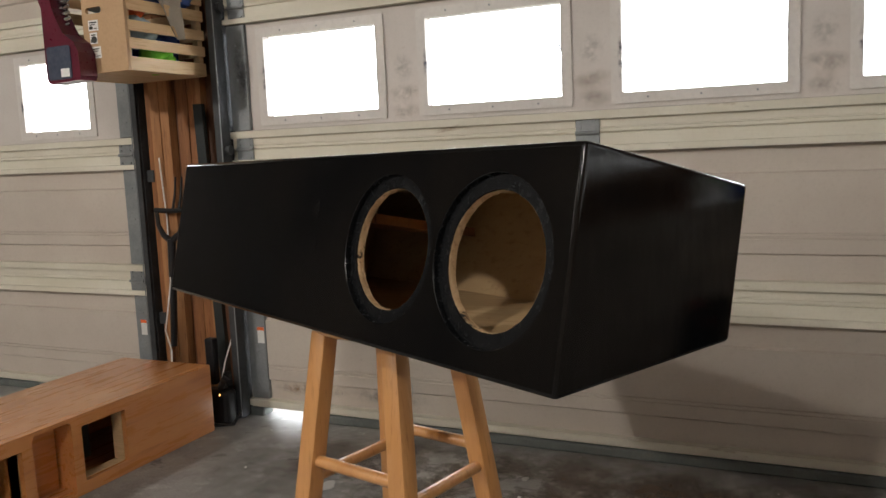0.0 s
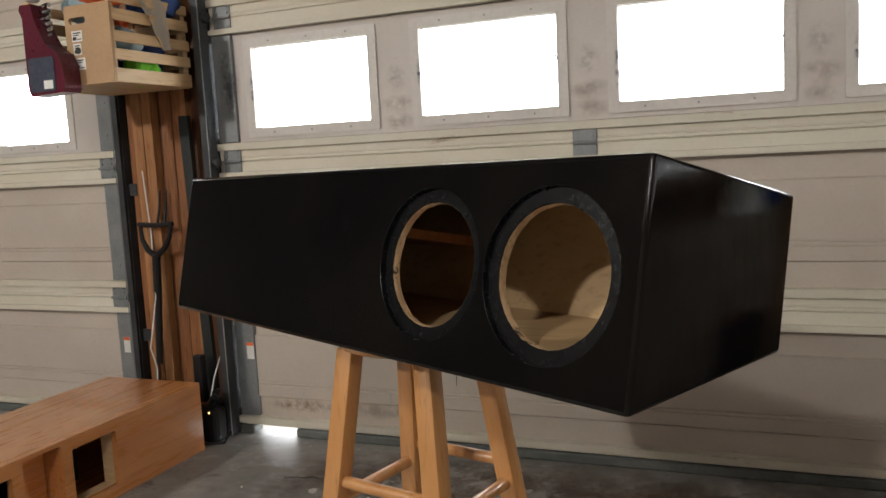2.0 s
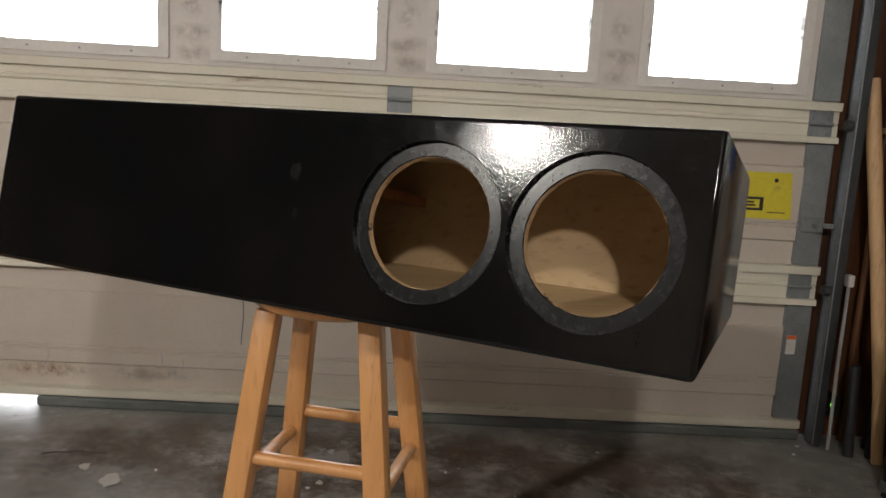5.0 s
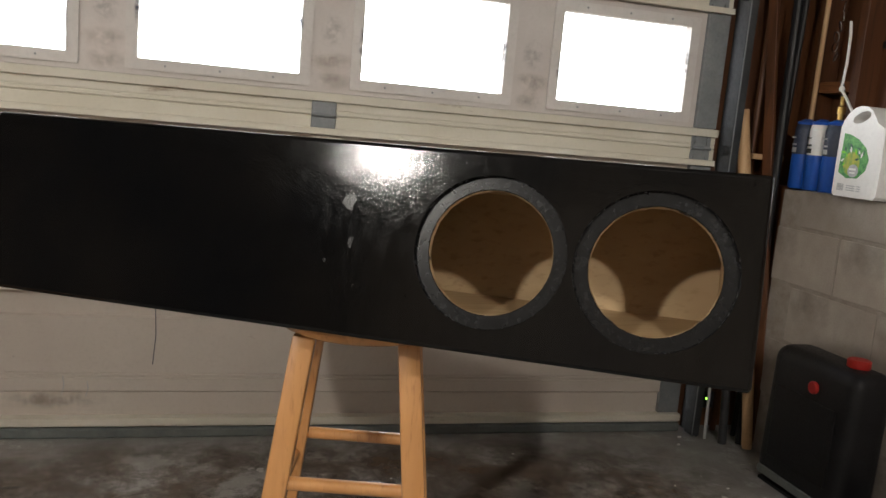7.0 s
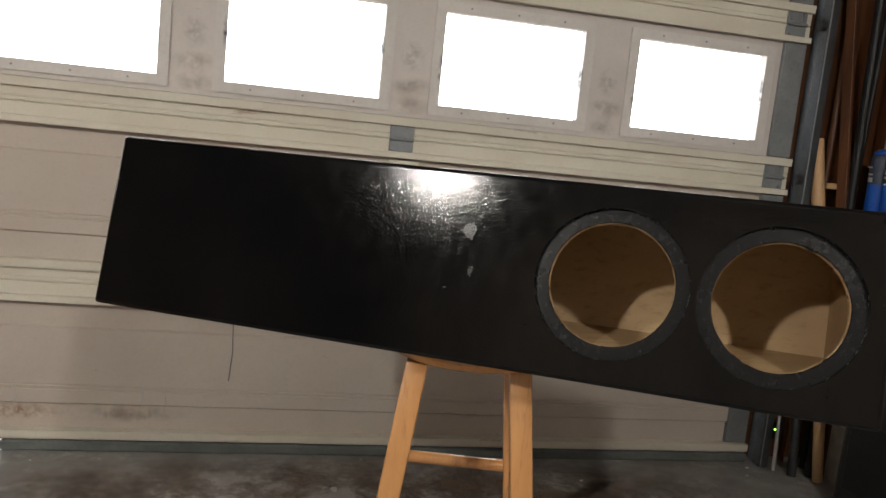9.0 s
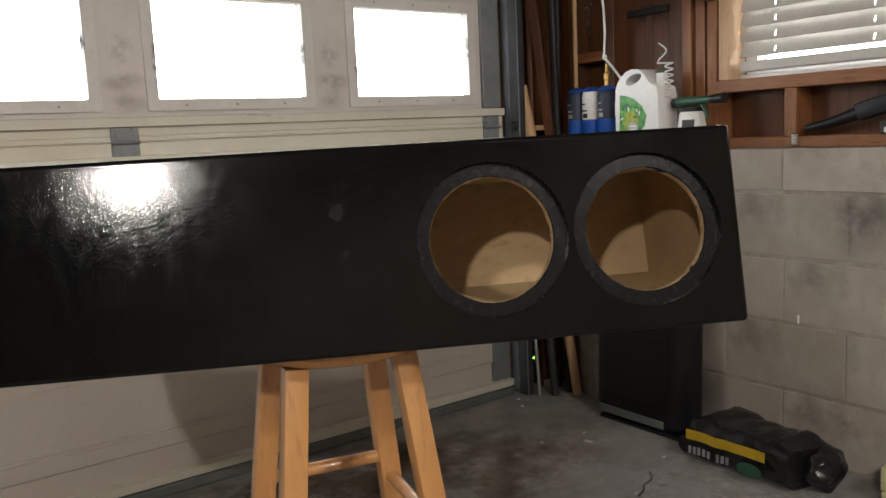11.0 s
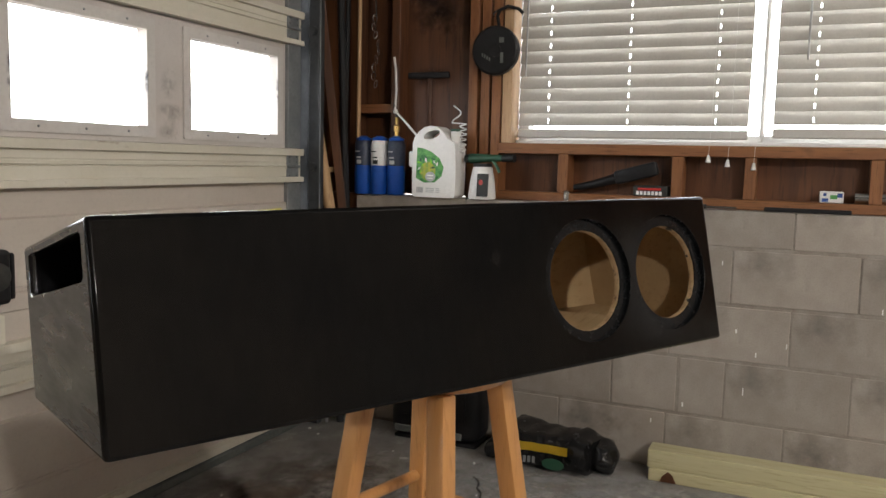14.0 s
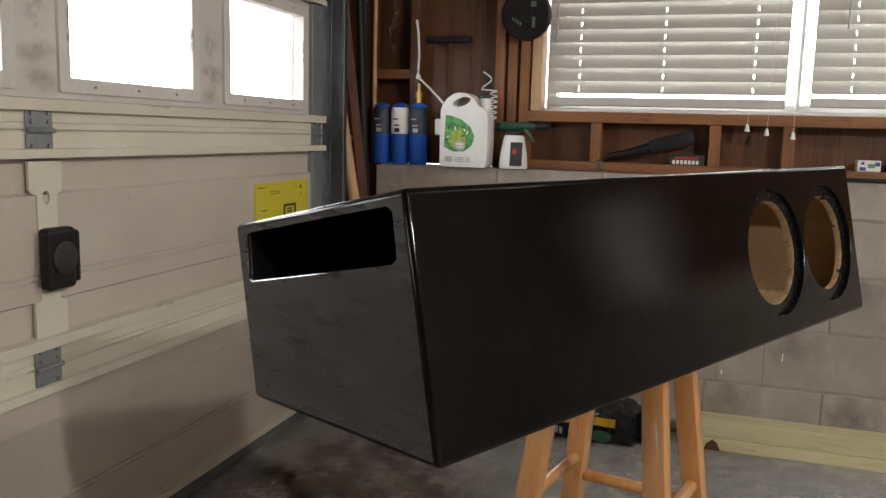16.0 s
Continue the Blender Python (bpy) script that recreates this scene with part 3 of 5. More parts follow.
PANES = [(-1.920, -1.440), (-1.243, -0.765), (-0.571, -0.096), (0.100, 0.578)]
door_1, secs = garage_door("door_1", -2.085, 0.722, PANES, "closed cream steel garage door with four windows", True)
bm = prism([(-0.714, 0.998), (-0.714, 0.936), (-0.705, 0.927), (-0.693, 0.924), (-0.690, 0.69), (-0.708, 0.684), (-0.708, 0.597), (-0.614, 0.597), (-0.614, 0.676), (-0.634, 0.684), (-0.634, 0.924), (-0.624, 0.928), (-0.618, 0.936), (-0.618, 0.998)], [circle(-0.667, 0.917, 0.011, 0.016, 20)], lambda u, v, d: (u, Y1 - 0.0015 + d, v), 0.008)
part("lock_plate", bm, CREAM, secs[1], "cream steel lock plate with a keyhole")
part("keyhole", prism(circle(-0.667, 0.917, 0.013, 0.018, 20), [], lambda u, v, d: (u, Y1 + 0.0055 + d, v), 0.001), GASKET, secs[1])
lock = part("lock_box", box((-0.703, Y1 - 0.040, 0.712), (-0.618, Y1 - 0.0035, 0.852), 0.012, None, 3), BLACKPL, secs[1], "scuffed black plastic lock housing")
part("lock_dial", lathe([(0.036, 0), (0.036, 0.006), (0.03, 0.009), (0, 0.009)], (0, 0, 0), 24, Matrix.Translation((-0.660, Y1 - 0.039, 0.785)) @ pose(0, 0, 0, 90)), INK, lock, smooth=True)
part("lock_tab", box((-0.6165, Y1 - 0.036, 0.722), (-0.606, Y1 - 0.0035, 0.842), 0.009, None, 3), BLACKPL, lock)

# stains on the door
for x in (-1.335, -0.665, 0.005):
    mark("stain", (x - 0.075, Y1 + 0.0108, 1.20), (x + 0.075, Y1 + 0.0118, 1.27), GRIME, secs[2])
    mark("stain", (x - 0.045, Y1 + 0.0100, 1.27), (x + 0.040, Y1 + 0.0107, 1.38), MOULD, secs[2])
    mark("stain", (x - 0.06, Y1 + 0.0092, 1.14), (x + 0.07, Y1 + 0.0099, 1.21), GRIME, secs[2])
mark("stain", (-2.075, Y1 - 0.0042, 1.17), (-1.965, Y1 - 0.0036, 1.56), SOOT_Y, secs[2], "dark grey smudge on the stile")
mark("rust_stain", (-1.98, Y1 + 0.0005, 0.095), (-1.62, Y1 + 0.0012, 0.155), RUST, secs[0], "rust stain along the bottom rail")
mark("rust_stain", (-1.66, Y1 + 0.0005, 0.09), (-1.28, Y1 + 0.0012, 0.16), GRIME, secs[0])
for x, z0, z1 in ((-1.165, 0.24, 0.43), (-1.43, 0.14, 0.20), (-1.36, 0.135, 0.185), (-1.80, 0.15, 0.21)):
    o = part("drip_line", tube([(x, Y1 + 0.0035, z1), (x + 0.004, Y1 + 0.0035, (z0 + z1) / 2), (x - 0.003, Y1 + 0.0035, z0)], 0.0016, 5), GREYINK if z1 < 0.4 else GASKET, secs[0])

# yellow warning sticker on the door
sg = thing("warning_sticker", (0.42, Y1 - 0.0005, 0.83), "faded yellow warning sticker with black print", "sticker")
part("sheet", prism([(0.232, 0.795), (0.250, 0.752), (0.612, 0.752), (0.600, 0.904), (0.230, 0.901)], [], lambda u, v, d: (u, Y1 + 0.0005 + d, v), 0.003), YSIGN, sg)
at = lambda u, v, d: (u, Y1 - 0.0003 + d, v)
part("print_frame", prism(rect(0.425, 0.515, 0.778, 0.822), [rect(0.437, 0.503, 0.786, 0.814)], at, 0.0007), INK, sg)
for row in ((0.45, 0.49, 0.792, 0.798), (0.45, 0.485, 0.802, 0.808), (0.27, 0.31, 0.808, 0.811), (0.53, 0.59, 0.772, 0.775), (0.25, 0.30, 0.885, 0.888), (0.33, 0.40, 0.870, 0.872), (0.33, 0.40, 0.862, 0.864)):
    part("print_bar", bar_rows(bmesh.new(), at, [row]), INK, sg)
part("print_dot", prism(circle(0.55, 0.878, 0.007, n=12), [], at, 0.0007), INK, sg)

LPANES = [(-3.240 - 0.672 * k, -2.845 - 0.672 * k) if k == 0 else (-3.325 - 0.672 * k, -2.845 - 0.672 * k) for k in range(4)]
door_2, secs2 = garage_door("door_2", -5.66, -2.590, [(a, b) for a, b in LPANES if a > -5.6], "closed cream steel garage door beside the wooden post")
for k, (xx, s) in enumerate(((-2.02, secs[0]), (-2.632, secs2[0]), (0.665, secs[0]))):
    part("sticker", box((xx - 0.016, Y1 - 0.0045, 0.30), (xx + 0.016, Y1 - 0.0035, 0.365), 0), WHITE, s, "small worn white paper sticker")
    part("sticker_band", box((xx - 0.016, Y1 - 0.0052, 0.352), (xx + 0.016, Y1 - 0.0046, 0.365), 0), ORANGE, s)


def door_track(name, x, side, label, yo=0.0):
    """Vertical roller track: an angle bracket and a rounded channel."""
    t = thing(name, (x, 2.62, 0.0), label, "door track", "door tracks")
    part("angle", box((x - 0.003, 2.60 + yo, 0.0), (x + 0.003, 2.712, 2.10), 0.001), STEEL_DK, t)
    pts = [(0, 0), (0.026, 0), (0.030, 0.006), (0.030, 0.05), (0.026, 0.056), (0.006, 0.056), (0.006, 0.05), (0.024, 0.05), (0.024, 0.006), (0, 0.006)]
    part("channel", prism(pts, [], lambda u, v, d: (x - side * u, 2.587 + yo + v, 0.01 + d), 2.08), STEEL_DK, t)
    part("edge", box((x - side * 0.030 - 0.002, 2.584 + yo, 0.01), (x - side * 0.030 + 0.002, 2.5865 + yo, 2.09), 0), GALV, t, "bright track edge")
    for z in (0.35, 0.95, 1.5):
        part("bracket", box((min(x + side * 0.0035, x + side * 0.04), 2.67, z), (max(x + side * 0.0035, x + side * 0.04), 2.712, z + 0.05), 0.002), STEEL_DK, t)
    for z in (0.533, 1.066, 1.6):
        part("roller", tube([(x - side * 0.05, 2.615 + yo, z), (x - side * 0.02, 2.615 + yo, z)], 0.018, 12), STEEL_DK, t, smooth=True)


door_track("door_track", -2.110, -1, "dull dark steel door track beside the post")
door_track("door_track", 0.775, 1, "dull dark steel door track beside the corner")
door_track("door_track", -2.556, 1, "dull steel door track of the second door", 0.055)
latch = thing("slide_latch", (0.72, 2.655, 0.74), "galvanised side latch on the door edge", "latch")
part("plate", box((0.645, Y1 - 0.010, 0.715), (0.72, Y1 - 0.0035, 0.765), 0.003), GALV, latch)
part("bolt", box((0.68, Y1 - 0.026, 0.733), (0.80, Y1 - 0.010, 0.748), 0.003), GALV, latch)
part("knob", box((0.69, Y1 - 0.045, 0.725), (0.70, Y1 - 0.022, 0.757), 0.003), GALV, latch)

# ---- east wall: blocks below, open framing above ----
wall_e = thing("wall_east", (0.94, 0.0, 0.0), "grey concrete block wall with open wood framing above", "wall", kind="structure")
part("mortar", box((0.9432, Y0, 0.0), (1.235, 2.528, 0.950), 0), MORTAR, wall_e)
fr = thing("wall_framing_east", (1.10, 0.0, 0.957), "open brown stud framing with plywood sheathing", "wall framing", kind="structure")
WY0, WY1, WZ0, WZ1 = -0.019, 1.888, 1.181, 2.22
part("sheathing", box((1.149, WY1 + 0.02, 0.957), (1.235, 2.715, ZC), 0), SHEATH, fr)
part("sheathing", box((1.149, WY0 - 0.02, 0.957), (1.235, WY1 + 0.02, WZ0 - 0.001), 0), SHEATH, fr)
VY0, VY1, VZ0, VZ1 = -2.72, -2.04, 1.00, 1.72
part("sheathing", box((1.149, VY1, 0.957), (1.235, WY0 - 0.02, ZC), 0), SHEATH, fr)
part("sheathing", box((1.149, Y0, 0.957), (1.235, VY0, ZC), 0), SHEATH, fr)
part("sheathing", box((1.149, VY0, 0.957), (1.235, VY1, VZ0), 0), SHEATH, fr)
part("sheathing", box((1.149, VY0, VZ1), (1.235, VY1, ZC), 0), SHEATH, fr)
part("sheathing", box((1.149, WY0 - 0.02, WZ1 + 0.03), (1.235, WY1 + 0.02, ZC), 0), SHEATH, fr)
SX = 1.055
part("bottom_plate", box((SX, Y0, 0.955), (1.147, 2.080, 0.990), 0.002), STUD_Y, fr)
part("sill_plate", box((SX, WY0 - 0.06, 1.140), (1.147, WY1 + 0.06, 1.180), 0.002), STUD_Y, fr)
part("header", box((SX, WY0 - 0.06, WZ1), (1.147, WY1 + 0.06, WZ1 + 0.14), 0.002), STUD_Y, fr)
for y in (1.674, 1.240, 0.988, 0.588, 0.156):
    part("cripple_stud", box((SX + 0.001, y - 0.020, 0.991), (1.147, y + 0.020, 1.139), 0.0015), STUD, fr)
for y, dx in ((1.960, 0.002), (2.011, 0.008), (2.060, 0.0)):
    part("stud", box((SX + dx, y - 0.019, 0.957), (1.147, y + 0.019, ZC), 0.0015), STUD, fr)
part("jack_stud", box((SX + 0.001, WY1 + 0.006, 1.181), (1.147, WY1 + 0.045, WZ1), 0.0015), STUD_LT, fr, "trimmer stud, window light in its pale colour")
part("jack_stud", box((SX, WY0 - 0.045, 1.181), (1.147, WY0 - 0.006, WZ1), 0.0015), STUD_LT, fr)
# Corner studs use the dark sheathing colour to carry the corner's shade.
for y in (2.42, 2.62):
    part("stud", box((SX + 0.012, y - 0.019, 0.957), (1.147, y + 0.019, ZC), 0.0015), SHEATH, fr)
for y in (-0.4, -0.8, -1.2, -1.6, -2.015, -2.745, -3.2):
    part("stud", box((SX, y - 0.019, 0.991), (1.147, y + 0.019, ZC), 0.0015), STUD, fr)
part("blocking", box((SX + 0.02, 2.44, 1.30), (1.147, 2.60, 1.338), 0.0015), STUD_Y, fr)

win = thing("window_1", (1.14, 0.95, WZ0), "white vinyl double window with closed blinds", "window", kind="structure")
bm = prism(rect(WY0, WY1, WZ0, WZ1), [rect(WY0 + 0.04, 0.955, WZ0 + 0.04, WZ1 - 0.04), rect(0.973, WY1 - 0.04, WZ0 + 0.04, WZ1 - 0.04)], lambda u, v, d: (1.149 + d, u, v), 0.06)
part("window_frame", bm, WHITE, win)
part("mullion", box((1.122, 0.957, WZ0 + 0.015), (1.1485, 0.971, WZ1), 0.003), WHITE, win)
part("window_sill", box((1.107, WY0, WZ0 - 0.0005), (1.1485, WY1, WZ0 + 0.014), 0.003), WHITE, win)
for a, b in ((WY0 + 0.04, 0.955), (0.973, WY1 - 0.04)):
    p = part("pane", box((1.179, a - 0.005, WZ0 + 0.035), (1.183, b + 0.005, WZ1 - 0.035), 0), GLASS, win)
    p.visible_shadow = False

# Unseen window added where the enclosure's soft reflection points.
win2 = thing("window_2", (1.19, (VY0 + VY1) / 2, VZ0), "small unseen stud-wall window with dimmed glass", "window", kind="structure")
part("window_frame", prism(rect(VY0, VY1, VZ0, VZ1), [rect(VY0 + 0.04, VY1 - 0.04, VZ0 + 0.04, VZ1 - 0.04)], lambda u, v, d: (1.152 + d, u, v), 0.06), WHITE, win2)
p = part("pane", box((1.179, VY0 + 0.035, VZ0 + 0.035), (1.183, VY1 - 0.035, VZ1 - 0.035), 0), DIM_GLASS, win2)
p.visible_shadow = False


def blind(y0, y1, zb, label):
    """Ivory slatted blind, nearly shut, hung in front of the window."""
    xb = 1.107
    t = thing("window_blind", (xb, (y0 + y1) / 2, zb), label, "blind", "window blinds")
    part("bottom_rail", box((xb - 0.020, y0, zb), (xb + 0.006, y1, zb + 0.034), 0.004), BLINDW, t)
    part("head_rail", box((xb - 0.03, y0, WZ1 - 0.05), (xb + 0.01, y1, WZ1 - 0.001), 0.004), BLINDW, t)
    bm = bmesh.new()
    n, tilt, mid = 6, radians(66), (y0 + y1) / 2
    # breaks along the slat, with a cord slot at each of three places
    ys, slots = [y0], []
    for k in (0.13, 0.50, 0.86):
        yc = y0 + (y1 - y0) * k
        slots.append(len(ys))
        ys += [yc - 0.0024, yc + 0.0024]
    ys.append(y1)
    skins = []
    for off in (0.0, 0.0022):
        grid = []
        for i in range(n + 1):
            q = (i / n - 0.5) * 0.0565
            bow = 0.0035 * (1 - (2 * i / n - 1) ** 2)
            px, pz = q * math.cos(tilt) - bow * math.sin(tilt), q * math.sin(tilt) + bow * math.cos(tilt)
            grid.append([bm.verts.new((px - off * math.sin(tilt), y - mid, pz + off * math.cos(tilt))) for y in ys])
        for i in range(n):
            for j in range(len(ys) - 1):
                if not (j in slots and i in (1, 2)):
                    bm.faces.new((grid[i][j], grid[i][j + 1], grid[i + 1][j + 1], grid[i + 1][j]))
        skins.append(grid)
    lo, hi = skins
    for i in (0, n):
        for j in range(len(ys) - 1):
            bm.faces.new((lo[i][j], lo[i][j + 1], hi[i][j + 1], hi[i][j]))
    first = part("slat", bm, BLINDW, None, smooth=True)
    first.parent = t
    z = zb + 0.073
    first.location = (0, 0, z - zb)
    z += 0.0485
    while z < WZ1 - 0.07:
        o = new("slat", first.data)
        o.parent, o.location = t, (0.001 * random.uniform(-1, 1), 0, z - zb)
        o.rotation_euler = (random.uniform(-0.0012, 0.0012), 0, 0)
        z += 0.0485
    for k in (0.13, 0.50, 0.86):
        y = y0 + (y1 - y0) * k
        part("ladder_cord", tube([(xb + 0.004, y, zb + 0.03), (xb + 0.004, y, WZ1 - 0.05)], 0.0007, 5), WHITE, t)
    return t


bl_a = blind(1.008, 1.875, 1.203, "ivory window blind, slats nearly shut")
bl_b = blind(-0.008, 0.926, 1.210, "ivory window blind with slightly raised bottom slats")
part("wand", tube([(1.072, 1.84, 1.95), (1.074, 1.845, 1.44)], 0.004, 6), GREYINK, bl_a, "thin grey tilt wand")
part("wand", tube([(1.072, 0.824, 1.95), (1.074, 0.826, 1.48)], 0.004, 6), GREYINK, bl_b)
for i, (y, z) in enumerate(((1.133, 1.120), (1.066, 1.106), (0.978, 1.096))):
    cord = part("pull_cord", tube([(1.046, y, z + 0.02), (1.058, y - 0.004, 1.25), (1.072, y - 0.006, 2.16)], 0.0006, 5), WHITE, bl_a)
    part("tassel", lathe([(0.004, 0.026), (0.010, 0.0), (0, 0.0)], (1.046, y, z), 10), WHITE, cord, "ivory plastic cord tassel", True)
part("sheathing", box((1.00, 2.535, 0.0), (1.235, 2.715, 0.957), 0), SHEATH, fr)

# ---- the black speaker enclosure on the stool ----
BO = Vector((-0.275, 0.934, 0.754))
BL = Vector((-1.100, 0.574, -0.014)).normalized()
BD = Vector((0.4560, 0.8900, 0.0)).normalized()
BZ = Vector((0, 0, 1))
LEN, FT, FS = 1.241, (0.0615, 0.288), 0.2945
TILT_A = math.atan2(FT[0], FT[1])
BU = (BD * math.sin(TILT_A) + BZ * math.cos(TILT_A)).normalized()
BN = (BD * math.cos(TILT_A) - BZ * math.sin(TILT_A)).normalized()


def enc(l, d, z):
    return BO + BL * l + BD * d + BZ * z


def front(u, v, w):
    """Along the front face, up the front face, into the box."""
    return BO + BL * u + BU * v + BN * w


sub = thing("speaker_enclosure", enc(LEN / 2, 0.17, 0.0), "empty black-painted speaker enclosure with two round cutouts on stool", "speaker box")
prof = [(0.0, 0.0), FT, (0.391, 0.217), (0.345, 0.0)]
bm = bmesh.new()
ends = [[bm.verts.new(enc(l, d, z)) for d, z in prof] for l in (0.0, LEN)]
ends[0][0].co -= BU * 0.006
ends[0][3].co += BZ * 0.001
ends[1][3].co -= BZ * 0.007
bm.faces.new(ends[0])
bm.faces.new(list(reversed(ends[1])))
for i in range(4):
    bm.faces.new((ends[0][i], ends[1][i], ends[1][(i + 1) % 4], ends[0][(i + 1) % 4]))
bmesh.ops.recalc_face_normals(bm, faces=bm.faces)
EB = 0.007
bmesh.ops.bevel(bm, geom=list(bm.edges), offset=EB, segments=3, affect="EDGES", profile=0.5)
bm.faces.ensure_lookup_table()
big = sorted(bm.faces, key=lambda f: -f.calc_area())[:6]
fr_face = min(big, key=lambda f: f.normal.dot(BN))
lf_face = max(big, key=lambda f: f.normal.dot(BL))
fr_out = [v.co.copy() for v in fr_face.verts]
lf_out = [v.co.copy() for v in lf_face.verts]
bmesh.ops.delete(bm, geom=[fr_face, lf_face], context="FACES_ONLY")
part("cabinet_shell", bm, BLACK, sub, smooth=True)


def uv_front(p):
    q = p - BO
    g = BL.dot(BU)
    a, b = q.dot(BL), q.dot(BU)
    return (a - g * b) / (1 - g * g), (b - g * a) / (1 - g * g)


HOLES = [(0.144, 0.145, 0.0925, 0.1145), (0.379, 0.147, 0.0922, 0.1128)]
T = 0.019
bm = bmesh.new()
loops = [[uv_front(p) for p in fr_out]] + [circle(u, v, ro, n=72) for u, v, ri, ro in HOLES]
edges = []
for loop in loops:
    vs = [bm.verts.new(front(u, v, 0.0)) for u, v in loop]
    edges += [bm.edges.new((vs[i], vs[(i + 1) % len(vs)])) for i in range(len(vs))]
bmesh.ops.triangle_fill(bm, use_beauty=True, edges=edges)
fp = part("front_panel", bm, BLACK, sub)
for u, v, ri, ro in HOLES:
    bm = bmesh.new()
    rings = []
    for r, w in ((ro, 0.0), (ro - 0.0008, 0.0008), (ro - 0.001, 0.009), (ri + 0.001, 0.009), (ri - 0.0002, 0.0112)):
        rings.append([bm.verts.new(front(a, b, w)) for a, b in circle(u, v, r, n=72)])
    for a, b in zip(rings, rings[1:]):
        for k in range(72):
            bm.faces.new((a[k], a[(k + 1) % 72], b[(k + 1) % 72], b[k]))
    for ring in rings:
        for k in range(72):
            bm.edges.get((ring[k], ring[(k + 1) % 72])).smooth = False
    part("recess_ring", bm, RINGP, fp, "black routed recess round the cutout", True)
    bm = bmesh.new()
    rings = []
    for r, w in ((ri, 0.0105), (ri - 0.001, 0.013), (ri - 0.0012, 0.017), (ri - 0.001, 0.0225)):
        rings.append([bm.verts.new(front(a, b, w) + BL * (0.0017 * noise.noise(Vector((a * 90, b * 90, w * 200)))) + BU * (0.0017 * noise.noise(Vector((a * 80, b * 95, w * 300 + 9))))) for a, b in circle(u, v, r, n=72)])
    for a, b in zip(rings, rings[1:]):
        for k in range(72):
            bm.faces.new((a[k], a[(k + 1) % 72], b[(k + 1) % 72], b[k]))
    part("cut_edge", bm, RIM, fp, "raw pale plywood cut edge", True)
# inside face of the front panel
bm = bmesh.new()
edges = []
for loop in [rect(T, LEN - T, 0.02, FS - 0.02)] + [circle(u, v, ri - 0.001, n=72) for u, v, ri, ro in HOLES]:
    vs = [bm.verts.new(front(u, v, 0.0225)) for u, v in loop]
    edges += [bm.edges.new((vs[i], vs[(i + 1) % len(vs)])) for i in range(len(vs))]
bmesh.ops.triangle_fill(bm, use_beauty=True, edges=edges)
part("front_panel_back", bm, PLY, fp)
# lining: inner faces of the other panels
inner = [(0.012, T), (0.0625 + 0.012, 0.286 - T - 0.006), (0.391 - 0.011, 0.221 - T), (0.340 - 0.011, T)]
bm = bmesh.new()
ri_ = [bm.verts.new(enc(T, d, z)) for d, z in inner]
li_ = [bm.verts.new(enc(LEN - 0.33, d, z)) for d, z in inner]
bm.faces.new(ri_)
for i in (1, 2, 3):
    j = (i + 1) % 4
    bm.faces.new((ri_[i], li_[i], li_[j], ri_[j]))
part("lining", bm, PLY, sub, "bare pale plywood inside walls")
# partition at the end of the chamber and the port shelf
bm = prism([(0.034, T), (0.082, 0.255), (0.366, 0.195), (0.316, T)], [], lambda d, z, w: enc(LEN - 0.352 + w, d, z), 0.018)
part("partition", bm, PLY, sub)
# Shelf is darker than the lining: the chamber's shade is in its colour.
bm = prism([(0.335, 0.140), (0.335, 0.124), (0.060, 0.180), (0.064, 0.196)], [], lambda d, z, w: enc(0.53 + w, d, z), LEN - 0.34 - 0.53)
part("port_shelf", bm, STUD, sub)
# port end panel with its slot
def uv_left(p):
    q = p - enc(LEN, 0, 0)
    return q.dot(BD), q.dot(BZ)


slot = [(0.358, 0.150), (0.361, 0.207), (0.351, 0.2115), (0.090, 0.2675), (0.080, 0.262), (0.071, 0.212), (0.079, 0.205), (0.350, 0.146)]
bm = bmesh.new()
edges = []
for loop in [[uv_left(p) for p in lf_out], slot]:
    vs = [bm.verts.new(enc(LEN, u, v)) for u, v in loop]
    edges += [bm.edges.new((vs[i], vs[(i + 1) % len(vs)])) for i in range(len(vs))]
bmesh.ops.triangle_fill(bm, use_beauty=True, edges=edges)
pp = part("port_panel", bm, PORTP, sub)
cu, cv = sum(p[0] for p in slot) / len(slot), sum(p[1] for p in slot) / len(slot)
bm = bmesh.new()
rings = []
for k, w in ((1.0, 0.0), (0.994, -0.0007), (0.986, -0.003), (0.980, -0.007), (0.977, -0.013), (0.965, -0.30)):
    ky = 1 - (1 - k) * 4
    rings.append([bm.verts.new(enc(LEN + w, cu + (u - cu) * k, cv + (v - cv) * ky)) for u, v in slot])
for a, b in zip(rings, rings[1:]):
    for k in range(len(slot)):
        bm.faces.new((a[k], a[(k + 1) % len(slot)], b[(k + 1) % len(slot)], b[k]))
bm.faces.new(rings[-1])
part("port_duct", bm, DUCT, pp, "glossy black-painted slot port", True)

# pale scuffs on the front
for u, v, a, b, w0 in ((0.600, 0.198, 0.012, 0.019, -0.0003), (0.591, 0.140, 0.005, 0.011, -0.0003), (0.628, 0.108, 0.003, 0.003, -0.0003), (0.277, 0.185, 0.006, 0.006, 0.0086), (0.75, 0.17, 0.0012, 0.0012, -0.0003)):
    rr = random.Random(int(u * 1000))
    pts = [(u + a * math.cos(k * 0.7) * rr.uniform(0.5, 1.1), v + b * math.sin(k * 0.7) * rr.uniform(0.5, 1.1)) for k in range(9)]
    part("scuff", prism(pts, [], lambda p, q, w: front(p, q, w + w0), 0.0004), SCUFF, fp, "worn scuff in the paint")

